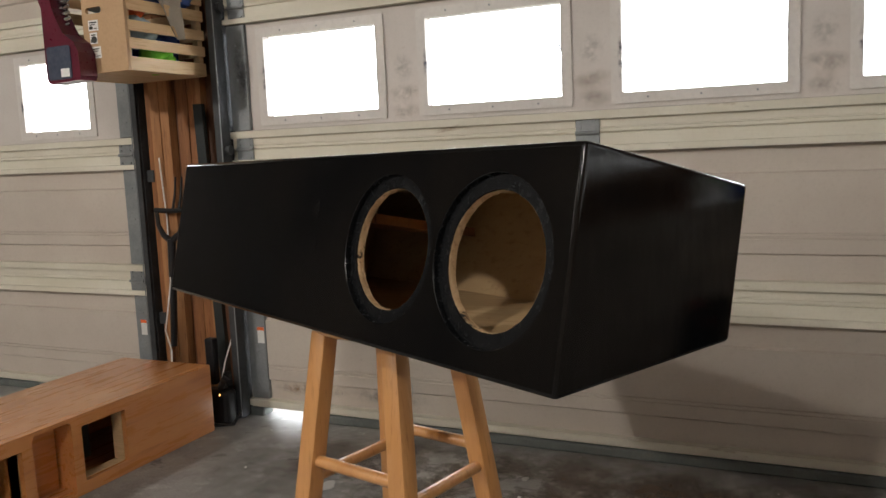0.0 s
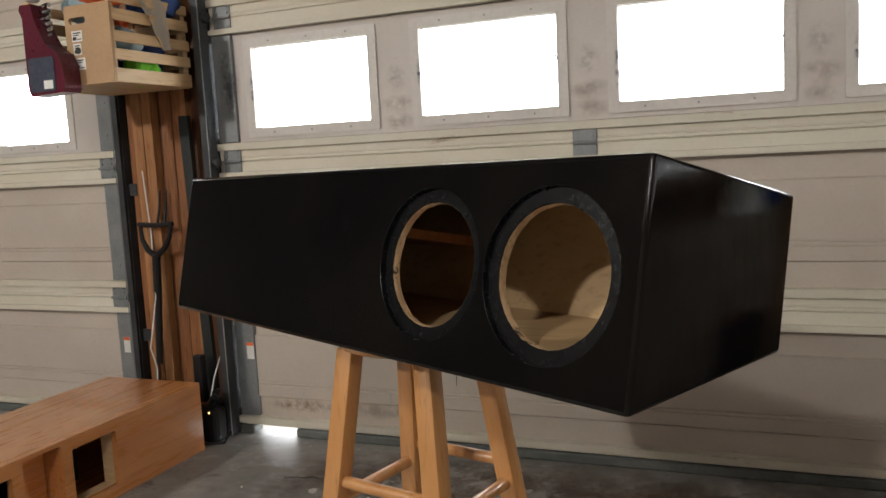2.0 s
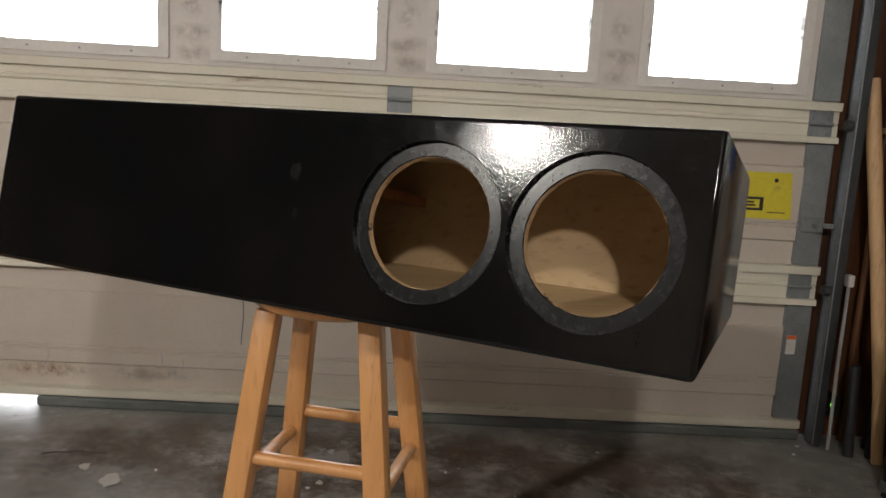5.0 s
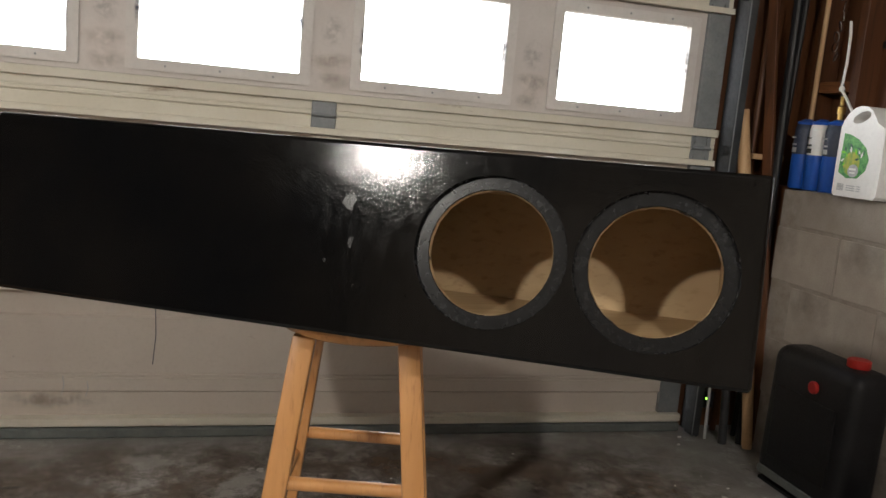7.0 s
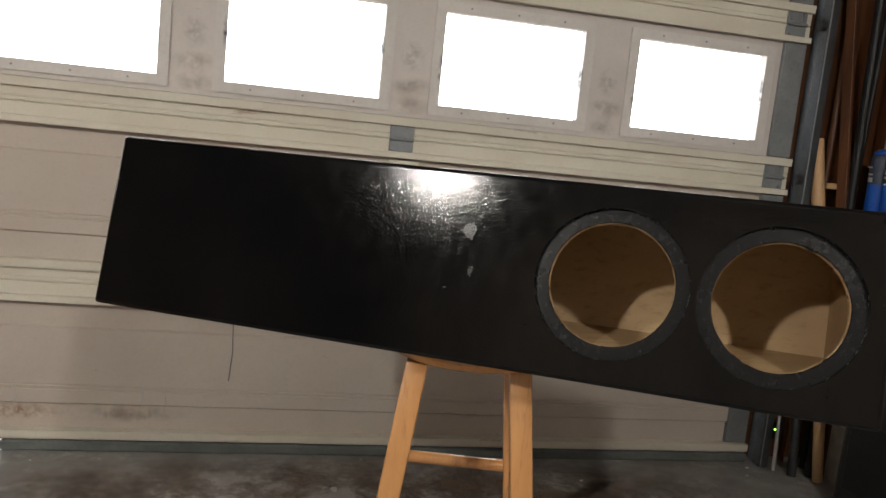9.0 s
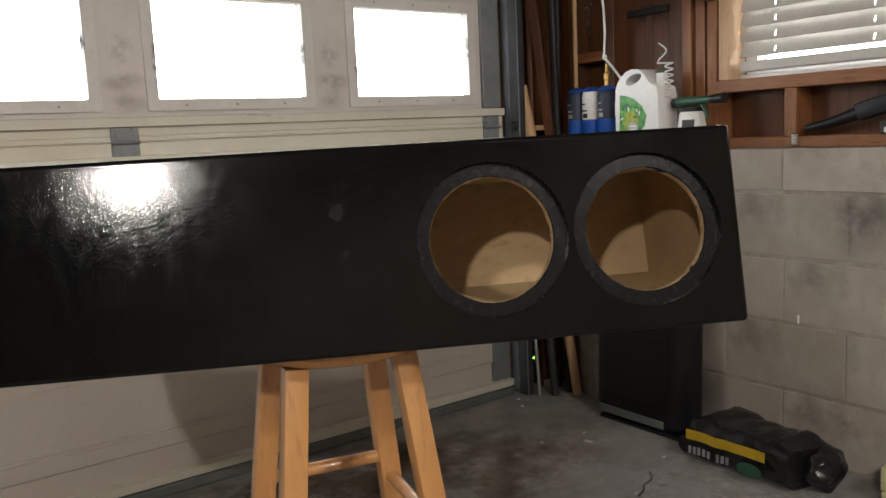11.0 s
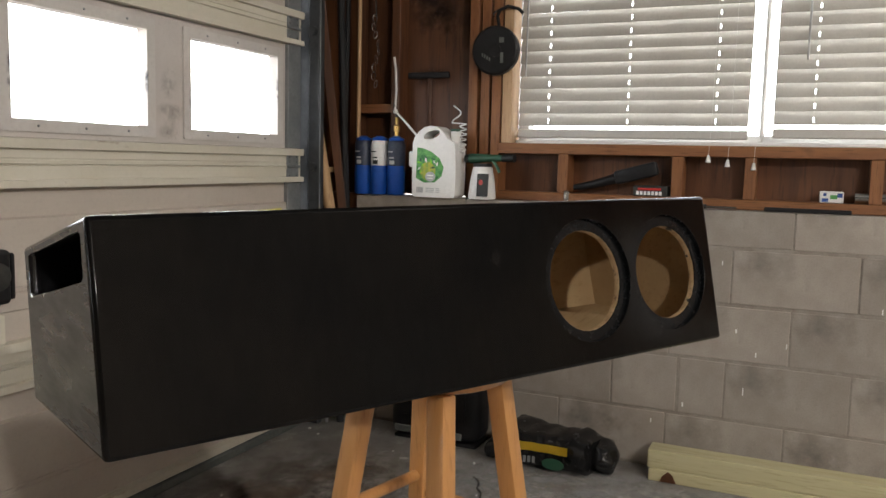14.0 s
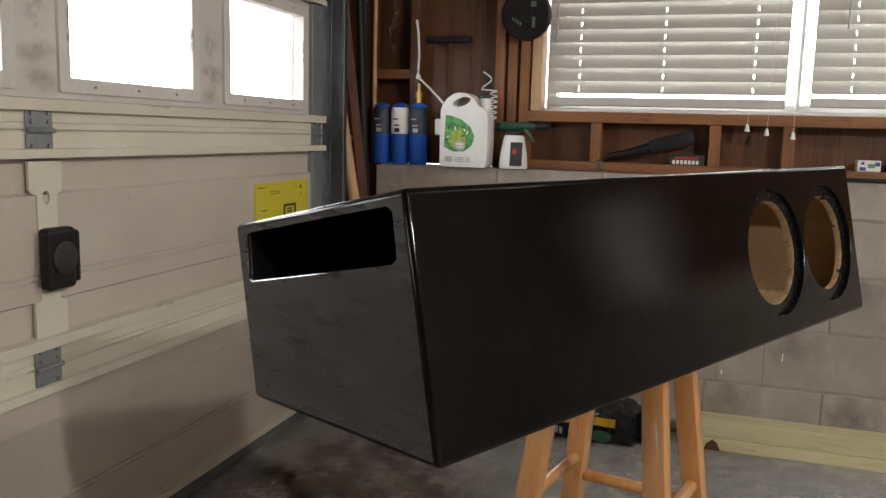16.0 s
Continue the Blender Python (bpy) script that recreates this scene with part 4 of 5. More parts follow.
# ---- stool ----
SCX, SCY, STOP = -0.7325, 1.385, 0.7442
stool = thing("bar_stool", (SCX, SCY, 0.0), "varnished golden wooden bar stool with round seat", "stool")
part("seat", lathe([(0, -0.030), (0.128, -0.030), (0.140, -0.024), (0.147, -0.014), (0.146, -0.006), (0.140, -0.0012), (0.12, 0.0), (0, 0.0)], (SCX, SCY, STOP), 56), STOOLW, stool, smooth=True)


def leg_at(k, z):
    a = radians(211.6 + 90 * k)
    r = 0.185 + (0.117 - 0.185) * (z - 0.3) / 0.435
    return Vector((SCX + r * math.cos(a), SCY + r * math.sin(a), z))


for k in range(4):
    a = radians(211.6 + 90 * k + 45)
    bm = add_bar(bmesh.new(), leg_at(k, 0.0), leg_at(k, STOP - 0.0305), 0.040, 0.040, 0.005, (math.cos(a), math.sin(a), 0), 0.037, 0.037)
    part("leg", bm, STOOLW, stool, smooth=True)
for k, z in ((0, 0.470), (2, 0.470), (1, 0.432), (3, 0.432), (0, 0.20), (2, 0.20), (1, 0.165), (3, 0.165)):
    bm = tube([leg_at(k, z), leg_at((k + 1) % 4, z)], 0.0115, 16)
    part("rung", bm, STOOLW, stool, smooth=True)

# ---- unpainted cabinet on the floor ----
CX0, CX1, CY0, CY1, CZ = -2.545, -2.108, 1.15, 2.452, 0.260
cab = thing("wooden_speaker_cabinet", ((CX0 + CX1) / 2, 1.8, 0.0), "orange-stained plywood speaker cabinet lying on the floor", "speaker box")
holes = [rect(1.846, 2.026, 0.042, 0.220, 0.006), rect(1.668, 1.808, 0.012, 0.246, 0.012), rect(1.44, 1.632, 0.042, 0.215, 0.006)]
part("front_panel", prism(rect(CY0, CY1, 0.002, CZ - 0.004), holes, lambda u, v, d: (CX1 - d, u, v), 0.020), CABWOOD, cab)
part("top_panel", box((CX0, CY0, CZ - 0.0195), (CX1 - 0.0205, CY1, CZ), 0.003), CABWOOD, cab)
part("top_edge", box((CX1 - 0.0202, CY0, CZ - 0.0038), (CX1 + 0.0005, CY1, CZ), 0.0015), CABWOOD, cab)
part("end_panel", box((CX0, CY1 - 0.020, 0.0), (CX1 - 0.0205, CY1, CZ - 0.020), 0.002), CABWOOD, cab)
part("end_panel", box((CX0, CY0, 0.0), (CX1 - 0.0205, CY0 + 0.02, CZ - 0.020), 0.002), CABWOOD, cab)
part("back_panel", box((CX0, CY0 + 0.0205, 0.0), (CX0 + 0.02, CY1 - 0.0205, CZ - 0.020), 0.002), CABWOOD, cab)
part("bottom_panel", box((CX0 + 0.0205, CY0 + 0.0205, 0.0), (CX1 - 0.0205, CY1 - 0.0205, 0.018), 0.002), CABWOOD, cab)
for y in (1.826, 1.640):
    part("divider", box((CX0 + 0.021, y - 0.009, 0.0185), (CX1 - 0.0205, y + 0.009, CZ - 0.020), 0.001), CABWOOD, cab)
part("recess_back", box((CX1 - 0.10, 1.652, 0.0185), (CX1 - 0.085, 1.815, CZ - 0.0202), 0.001), CABWOOD, cab)
for h in (holes[0], holes[2]):
    u0, u1, v0, v1 = min(p[0] for p in h), max(p[0] for p in h), min(p[1] for p in h), max(p[1] for p in h)
    part("hole_frame", prism(rect(u0 - 0.012, u1 + 0.012, v0 - 0.012, v1 + 0.012), [rect(u0 + 0.001, u1 - 0.001, v0 + 0.001, v1 - 0.001)], lambda u, v, d: (CX1 - 0.0205 - d, u, v), 0.045), PLYEDGE, cab, "pale raw wood inside the cutout")
    # Black sheet inside the cabinet puts the cutout's dark depth into colour.
    part("grille_cloth", box((CX1 - 0.20, u0 - 0.01, v0 - 0.01), (CX1 - 0.19, u1 + 0.01, v1 + 0.01), 0), INK, cab)

# ---- pier between the doors: rough boards and tools ----
pier = thing("pier_boards", (-2.36, 2.70, 0.0), "rough orange-brown upright boards on the pier", "boards", kind="structure")
rnd = random.Random(4)
# The dark set-back strip at -2.396 stands in for a shaded gap.
for x0, x1, y, mt in ((-2.552, -2.538, 2.694, SHEATH), (-2.534, -2.499, 2.676, STUD), (-2.492, -2.446, 2.656, BOARD_OR), (-2.443, -2.400, 2.660, BOARD_OR), (-2.396, -2.374, 2.697, SHEATH), (-2.370, -2.318, 2.680, STUD), (-2.315, -2.264, 2.682, STUD), (-2.260, -2.236, 2.666, BOARD_OR), (-2.230, -2.190, 2.694, SHEATH), (-2.186, -2.162, 2.685, SHEATH), (-2.158, -2.124, 2.662, BOARD_OR)):
    bm = bmesh.new()
    for i in range(12):
        add_box(bm, (x0, y, 2.13 * i / 12), (x1, 2.7145, 2.13 * (i + 1) / 12))
    bmesh.ops.remove_doubles(bm, verts=bm.verts, dist=1e-5)
    for v in bm.verts:
        if v.co.y < 2.71:
            v.co += Vector((0.003, 0.003, 0)) * noise.noise(Vector((x0 * 30, 0, v.co.z * 4)))
    part("board", bm, mt, pier)
bar = thing("painted_bar", (-2.222, 2.63, 0.0), "blackish teal painted bar standing against the boards", "bar")
part("bar", prism([(-2.198, 0.0), (-2.156, 0.0), (-2.194, 1.25), (-2.236, 1.25)], [], lambda u, v, d: (u, 2.618 + d, v), 0.0205), TEALBLK, bar)

fork = thing("garden_tool", (-2.37, 2.62, 0.0), "black Y-shaped tool handle hung on boards", "garden tool")
gx, gy = -2.385, 2.615
part("shaft", tube([(gx - 0.045, gy, 0.27), (gx - 0.025, gy, 0.50), (gx - 0.012, gy, 0.72)], 0.013, 10, 0.017), BLACKPL, fork, smooth=True)
part("grip", tube([(gx - 0.012, gy, 0.71), (gx - 0.05, gy, 0.735), (gx - 0.074, gy, 0.775), (gx - 0.078, gy, 0.835)], 0.013, 10, 0.008), BLACKPL, fork, smooth=True)
part("grip", tube([(gx - 0.012, gy, 0.71), (gx + 0.035, gy, 0.745), (gx + 0.062, gy, 0.79), (gx + 0.072, gy, 0.835)], 0.013, 10, 0.008), BLACKPL, fork, smooth=True)
part("crossbar", tube([(gx - 0.085, gy, 0.838), (gx, gy, 0.834), (gx + 0.08, gy, 0.838)], 0.010, 8), BLACKPL, fork, smooth=True)
for dx in (0.008, 0.040):
    part("prong", tube([(gx + dx, gy, 0.838), (gx + dx + 0.004, gy + 0.014, 0.90), (gx + dx + 0.006, gy + 0.024, 0.97)], 0.006, 8, 0.0035), BLACKPL, fork, smooth=True)
part("ferrule", tube([(gx - 0.050, gy, 0.20), (gx - 0.045, gy, 0.275)], 0.016, 10), CHROME, fork, smooth=True)
part("lower_shaft", tube([(gx - 0.07, gy, 0.0), (gx - 0.050, gy, 0.205)], 0.014, 10), BOARD_OR, fork, smooth=True)

cord = thing("white_cord", (-2.44, 2.63, 0.2), "thin white cord hanging down the boards", "cord")
part("cord", tube([(-2.455, 2.645, 1.05), (-2.43, 2.635, 0.80), (-2.405, 2.60, 0.55), (-2.435, 2.60, 0.42), (-2.455, 2.60, 0.34), (-2.43, 2.60, 0.26), (-2.44, 2.60, 0.14), (-2.45, 2.60, 0.0)], 0.003, 6), WHITE, cord, smooth=True)
chg = thing("battery_charger", (-2.15, 2.55, 0.0), "black battery charger with orange light on floor", "charger")
part("body", box((-2.215, 2.515, 0.0), (-2.095, 2.585, 0.135), 0.016, None, 2), BLACKPL, chg)
part("post", box((-2.205, 2.54, 0.15), (-2.165, 2.575, 0.335), 0.006, None, 2), BLACKPL, chg)
part("arm", tube([(-2.12, 2.52, 0.15), (-2.09, 2.51, 0.19), (-2.06, 2.50, 0.18)], 0.014, 8), BLACKPL, chg, smooth=True)
part("light", box((-2.128, 2.5135, 0.118), (-2.123, 2.516, 0.123), 0), LEDO, chg)
part("clamp", add_bar(bmesh.new(), (-2.135, 2.545, 0.13), (-2.09, 2.53, 0.21), 0.03, 0.02, 0.006), BLACKPL, chg, smooth=True)
part("lead", tube([(-2.18, 2.51, 0.09), (-2.20, 2.49, 0.03), (-2.14, 2.48, 0.008), (-2.07, 2.52, 0.008), (-2.05, 2.54, 0.05)], 0.006, 6), BLACKPL, chg, smooth=True)
part("lead", tube([(-2.13, 2.53, 0.15), (-2.14, 2.58, 0.24), (-2.11, 2.60, 0.34), (-2.12, 2.612, 0.50)], 0.003, 6), WHITE, chg)

# crate fixed to the pier, with its contents
crate = thing("slatted_crate", (-2.36, 2.44, 1.35), "pale slatted wooden crate fixed to the pier boards", "crate")
ZB = 1.352
for y in (2.256, 2.62):
    for x in (-2.54, -2.19):
        part("corner_post", box((x - 0.014, y - 0.012, ZB), (x + 0.014, y + 0.012, ZB + 0.30), 0.002), SLATW, crate)
for z0, z1 in ((0.0, 0.048), (0.075, 0.112), (0.135, 0.172), (0.205, 0.245), (0.265, 0.30)):
    part("slat", box((-2.1755, 2.246, ZB + z0), (-2.166, 2.634, ZB + z1), 0.002), SLATW, crate)
    part("slat", box((-2.564, 2.246, ZB + z0), (-2.5545, 2.634, ZB + z1), 0.002), SLATW, crate)
    part("slat", box((-2.552, 2.6325, ZB + z0), (-2.178, 2.640, ZB + z1), 0.002), SLATW, crate)
part("base", box((-2.552, 2.246, ZB + 0.002), (-2.178, 2.632, ZB + 0.012), 0.002), SLATW, crate)
part("cleat", box((-2.50, 2.6405, ZB + 0.10), (-2.22, 2.657, ZB + 0.14), 0.002), STUD, crate)
carton = thing("cardboard_panel", (-2.265, 2.24, ZB), "brown cardboard carton side with hand hole and labels", "carton")
part("sheet", prism(rect(-2.352, -2.158, ZB - 0.002, ZB + 0.262), [rect(-2.335, -2.262, ZB + 0.200, ZB + 0.222, 0.010)], lambda u, v, d: (u, 2.226 + d, v), 0.012), CARD, carton)
for i, (a, b, c, d) in enumerate(((-2.325, -2.280, ZB + 0.142, ZB + 0.178), (-2.322, -2.288, ZB + 0.098, ZB + 0.136), (-2.322, -2.276, ZB + 0.048, ZB + 0.088))):
    lab = part("label", box((a, 2.2245, c), (b, 2.2257, d), 0), WHITE, carton, "white printed label")
    bm = bmesh.new()
    bar_rows(bm, lambda u, v, w: (u, 2.2236 + w, v), [(a + 0.004, a + 0.020, c + 0.005, c + 0.016), (a + 0.024, b - 0.004, c + 0.006, c + 0.009), (a + 0.006, b - 0.006, d - 0.010, d - 0.006), (a + 0.006, b - 0.012, d - 0.017, d - 0.014)])
    part("print", bm, INK, lab)
part("stamp", prism(circle(-2.302, ZB + 0.112, 0.012, n=16), [], lambda u, v, d: (u, 2.2232 + d, v), 0.0012), INK, carton)
for nm, lab, mt, at, sz, seed in (("cloth", "crumpled orange cloth on top of crate", ORANGE, (-2.235, 2.285, ZB + 0.300), (0.085, 0.07, 0.045), 1), ("cloth", "crumpled dark blue cloth in the crate", CLOTHBLUE, (-2.25, 2.55, ZB + 0.30), (0.09, 0.08, 0.07), 2),
                                  ("cloth", "crumpled pale blue cloth in the crate", CLOTHPALE, (-2.38, 2.38, ZB + 0.29), (0.10, 0.09, 0.06), 3), ("cloth", "lime green cloth showing between slats", LIME, (-2.235, 2.44, ZB + 0.065), (0.055, 0.07, 0.05), 4),
                                  ("cloth", "dark cloth heap filling the crate", CLOTHBLUE, (-2.33, 2.50, ZB + 0.10), (0.12, 0.11, 0.085), 5), ("cloth", "pale cloth heap filling the crate", CLOTHPALE, (-2.27, 2.36, ZB + 0.15), (0.085, 0.085, 0.06), 6), ("cloth", "orange cloth strip between slats", ORANGE, (-2.245, 2.33, ZB + 0.225), (0.06, 0.06, 0.03), 7)):
    ob = part(nm, blob(at, sz, 4, 0.022, 22, seed), mt, None, smooth=True)
    tagged(ob, lab, "cloth", "cloths in the crate")
bag = bmesh.new()
n1, n2 = 12, 10
grid = [[None] * (n2 + 1) for _ in range(n1 + 1)]
for i in range(n1 + 1):
    for j in range(n2 + 1):
        s, t = i / n1, j / n2
        wd = 0.13 * (1 - 0.75 * s * s)
        p = Vector((-2.158 + 0.012 * math.sin(7 * t + 3 * s), 2.40 + 0.10 * s + wd * (t - 0.5), ZB + 0.325 - 0.20 * s))
        grid[i][j] = bag.verts.new(p + noise.noise_vector(p * 25) * 0.008)
for i in range(n1):
    for j in range(n2):
        bag.faces.new((grid[i][j], grid[i + 1][j], grid[i + 1][j + 1], grid[i][j + 1]))
bmesh.ops.solidify(bag, geom=list(bag.faces), thickness=0.0015)
tagged(part("plastic_bag", bag, BAGCLEAR, None, smooth=True), "crumpled clear plastic bag hanging over the crate", "plastic bag")

wine = thing("detergent_bottle", (-2.45, 2.18, 1.33), "wine-red plastic bottle with grey label beside carton", "bottle")
WB = lambda u, v, d: (-2.472 + u, 2.150 + d, 1.318 + v)
part("body", prism([(0.02, 0.0), (0.165, 0.006), (0.172, 0.02), (0.168, 0.10), (0.150, 0.135), (0.105, 0.165), (0.086, 0.20), (0.062, 0.255), (0.054, 0.302), (0.006, 0.302), (0.0, 0.285), (0.012, 0.26), (0.010, 0.02)], [], WB, 0.072), WINE, wine)
part("label", prism(rect(0.022, 0.135, 0.012, 0.125, 0.01), [], lambda u, v, d: (-2.472 + u, 2.147 + d, 1.318 + v), 0.002), DKBLUE, wine, "dark grey printed label")
bm = bmesh.new()
bar_rows(bm, lambda u, v, d: (-2.472 + u, 2.1455 + d, 1.318 + v), [(0.085, 0.125, 0.02, 0.048)])
part("barcode", bm, WHITE, wine)
part("cap", tube([(-2.443, 2.186, 1.636), (-2.443, 2.186, 1.675)], 0.022, 14), GREYINK, wine, smooth=True)
spring = thing("coiled_hose", (-2.40, 2.19, 1.52), "grey coiled ribbed hose hooked over carton edge", "hose")
part("coil", tube([(-2.405 + 0.022 * math.cos(a * 0.9), 2.196 + 0.012 * math.sin(a * 0.9), 1.62 - 0.0028 * a + 0.01 * math.sin(a * 0.9)) for a in range(0, 36)], 0.007, 6), CHROME, spring, smooth=True)

# ---- corner by the track: poles and odds ----
pole = thing("wooden_pole", (0.90, 2.47, 0.0), "thick pale wooden pole leaning in the corner", "pole")
part("pole", tube([(0.905, 2.475, 0.004), (0.893, 2.505, 0.25), (0.862, 2.55, 0.6), (0.80, 2.635, 1.215)], 0.018, 14, 0.024), POLEW, pole, smooth=True)
st2 = thing("brown_batten", (0.93, 2.50, 0.0), "brown timber batten leaning in the corner", "batten")
# Batten takes the dark plywood colour for the corner's shade.
part("batten", add_bar(bmesh.new(), (0.955, 2.49, 0.02), (0.865, 2.69, 1.95), 0.018, 0.035, 0.002), SHEATH, st2)
st3 = thing("grey_stick", (0.81, 2.60, 0.0), "thin grey stick with pale tip by the track", "stick")
part("stick", tube([(0.79, 2.57, 0.005), (0.806, 2.61, 0.3), (0.822, 2.64, 0.56)], 0.006, 8), GREYINK, st3, smooth=True)
part("tip", box((0.810, 2.625, 0.545), (0.834, 2.655, 0.585), 0.004), WHITE, st3)
gt = thing("galvanised_tube", (0.84, 2.54, 0.0), "short dull metal tube standing in the corner", "tube")
part("tube", tube([(0.842, 2.535, 0.0), (0.838, 2.56, 0.30)], 0.016, 12), STEEL_DK, gt, smooth=True)
ad = thing("power_adapter", (0.80, 2.66, 0.13), "small black power adapter with green light", "adapter")
part("body", box((0.80, 2.630, 0.10), (0.85, 2.7145, 0.165), 0.006), BLACKPL, ad)
part("light", box((0.812, 2.6275, 0.137), (0.820, 2.630, 0.143), 0), LEDG, ad)
# The broom handle is darkened with the sheathing colour for the same shade.
for i, (x, y, z, x2, y2, z2, r, mt, lb, nm) in enumerate(((0.93, 2.60, 0.0, 0.985, 2.60, 2.1, 0.010, BLACKPL, "dark slim rod leaning in the corner", "dark_rod"), (1.052, 2.588, 0.959, 1.056, 2.590, 2.2, 0.009, POLEW, "thin pale stick standing on the ledge", "thin_stick"), (0.905, 2.52, 0.0, 0.955, 2.625, 1.8, 0.016, BLACKPL, "black long-handled tool leaning in the corner", "long_handle"), (0.88, 2.66, 0.0, 0.90, 2.69, 2.05, 0.012, SHEATH, "brown broom handle leaning in the corner", "broom_handle"))):
    t = thing(nm, (x, y, z), lb, "pole")
    part("shaft", tube([(x, y, z + 0.004), ((x + x2) / 2, (y + y2) / 2, (z + z2) / 2), (x2, y2, z2)], r, 10), mt, t, smooth=True)
shelf = thing("corner_ledge", (0.93, 2.60, 1.0), "small pale wooden ledge in the corner", "ledge")
part("board", box((0.86, 2.62, 1.045), (0.99, 2.714, 1.065), 0.002), POLEW, shelf)

# black wheeled container with red cap
can = thing("black_container", (0.855, 2.04, 0.0), "large black plastic container with red cap and dial", "container")
bm = box((0.785, 1.89, 0.012), (0.934, 2.275, 0.465), 0.045, None, 4)
for v in bm.verts:
    if v.co.z > 0.35:
        v.co.x += 0.10 * (v.co.z - 0.35)
part("tank", bm, BLACKPL, can, smooth=True)
part("tank_panel", box((0.7805, 1.945, 0.10), (0.788, 2.215, 0.34), 0.003, None, 2), BLACKPL, can)
part("strip", box((0.778, 1.955, 0.028), (0.786, 2.245, 0.056), 0.003), RUBBER, can, "worn grey strip along the base")
part("foot_rail", box((0.79, 1.90, 0.0), (0.93, 2.25, 0.0125), 0.002), BLACKPL, can)
part("cap", lathe([(0.032, 0), (0.034, 0.004), (0.034, 0.022), (0.030, 0.026), (0, 0.026)], (0.875, 1.985, 0.4635), 20), RED, can, "red screw cap", True)
part("dial", lathe([(0.020, 0), (0.020, 0.008), (0.016, 0.011), (0, 0.011)], (0, 0, 0), 18, Matrix.Translation((0.788, 2.050, 0.380)) @ pose(0, 0, 0, 0, -90)), RED, can, "red dial", True)

# bag of soil or cement lying by the wall
sack = thing("black_sack", (0.76, 1.58, 0.0), "half-empty black sack with yellow band lying by wall", "sack")
bm = bmesh.new()
nu, nv = 40, 28
rows = []
for i in range(nu + 1):
    s = i / nu
    y = 1.80 - 0.37 * s
    hgt = 0.145 * (1 - 0.10 * math.sin(3 * s)) * min(1, (0.55 + 3.5 * s)) * (1 if s < 0.85 else 1 - 1.2 * (s - 0.85))
    dep = 0.105 + 0.012 * math.sin(6 * s)
    ring = []
    for j in range(nv):
        a = 2 * math.pi * j / nv
        cx, cz = math.cos(a), math.sin(a)
        sx, sz = abs(cx) ** 0.55 * (1 if cx > 0 else -1), abs(cz) ** 0.6 * (1 if cz > 0 else -1)
        p = Vector((0.792 + 0.10 * (s - 0.5) * -0.2 + dep * sx, y - 0.02 * sx, 0.004 + hgt * (sz + 1) / 2))
        if p.z > 0.02:
            p += noise.noise_vector(p * 22) * 0.012
        ring.append(bm.verts.new(p))
    rows.append(ring)
for a, b in zip(rows, rows[1:]):
    for k in range(nv):
        bm.faces.new((a[k], a[(k + 1) % nv], b[(k + 1) % nv], b[k]))
bm.faces.new(rows[0])
bm.faces.new(list(reversed(rows[-1])))
part("sack_body", bm, BLACKBAG, sack, smooth=True)
tail = blob((0.80, 1.405, 0.062), (0.075, 0.055, 0.060), 4, 0.016, 20, 9)
part("gathered_end", tail, BLACKBAG, sack, smooth=True)
SK = lambda u, v, d: (0.672 + 0.06 * (v - 0.05) - d, u, v)
def strip(rows_):
    bm = bmesh.new()
    for u0, u1, v0, v1 in rows_:
        k = 8
        vs = []
        for i in range(k + 1):
            u = u0 + (u1 - u0) * i / k
            vs.append([bm.verts.new(SK(u, v + 0.004 * noise.noise(Vector((u * 20, v, 0))), 0.006 + 0.004 * noise.noise(Vector((u * 25, 3, 0))))) for v in (v0, v1)])
        for a, b in zip(vs, vs[1:]):
            bm.faces.new((a[0], a[1], b[1], b[0]))
    bmesh.ops.solidify(bm, geom=list(bm.faces), thickness=0.002)
    return bm


part("yellow_band", strip([(1.775, 1.505, 0.082, 0.112)]), YELLOW, sack, "yellow printed band")
for k in (0, 1, 2, 3, 4, 6, 7, 8):
    part("print_bar", strip([(1.765 - 0.0165 * k, 1.754 - 0.0165 * k, 0.038, 0.062)]), GREYINK, sack, "grey lettering bar")
part("print", prism(circle(1.555, 0.046, 0.040, 0.020, 24), [], lambda u, v, d: SK(u, v, 0.006 + d), 0.002), DKGREEN, sack, "dark green oval mark")
part("print", prism(rect(1.44, 1.46, 0.045, 0.085), [], lambda u, v, d: (0.728 + 0.0 * v - d, u, v), 0.003), GREYINK, sack)

# two timber posts stacked at the wall
for i, (z0, z1, x0, x1, yo) in enumerate(((0.0, 0.044, 0.800, 0.888, 0.006), (0.0445, 0.110, 0.806, 0.895, 0.0))):
    t = thing("timber_post", (0.85, 0.5, z0), "pale yellow treated timber lying against block wall", "timber", "stacked timbers")
    bm = box((x0, -1.15, z0), (x1, 1.252 - yo, z1), 0.004, None, 2)
    part("timber", bm, LUMBER, t)
off = thing("timber_offcut", (0.85, 1.2, 0.0), "dark short wood scrap tucked under the timber", "offcut")
part("scrap", prism([(1.150, 0.004), (1.205, 0.004), (1.198, 0.022), (1.178, 0.041), (1.162, 0.030)], [], lambda u, v, d: (0.794 + d, u, v), 0.0055), SHEATH, off)

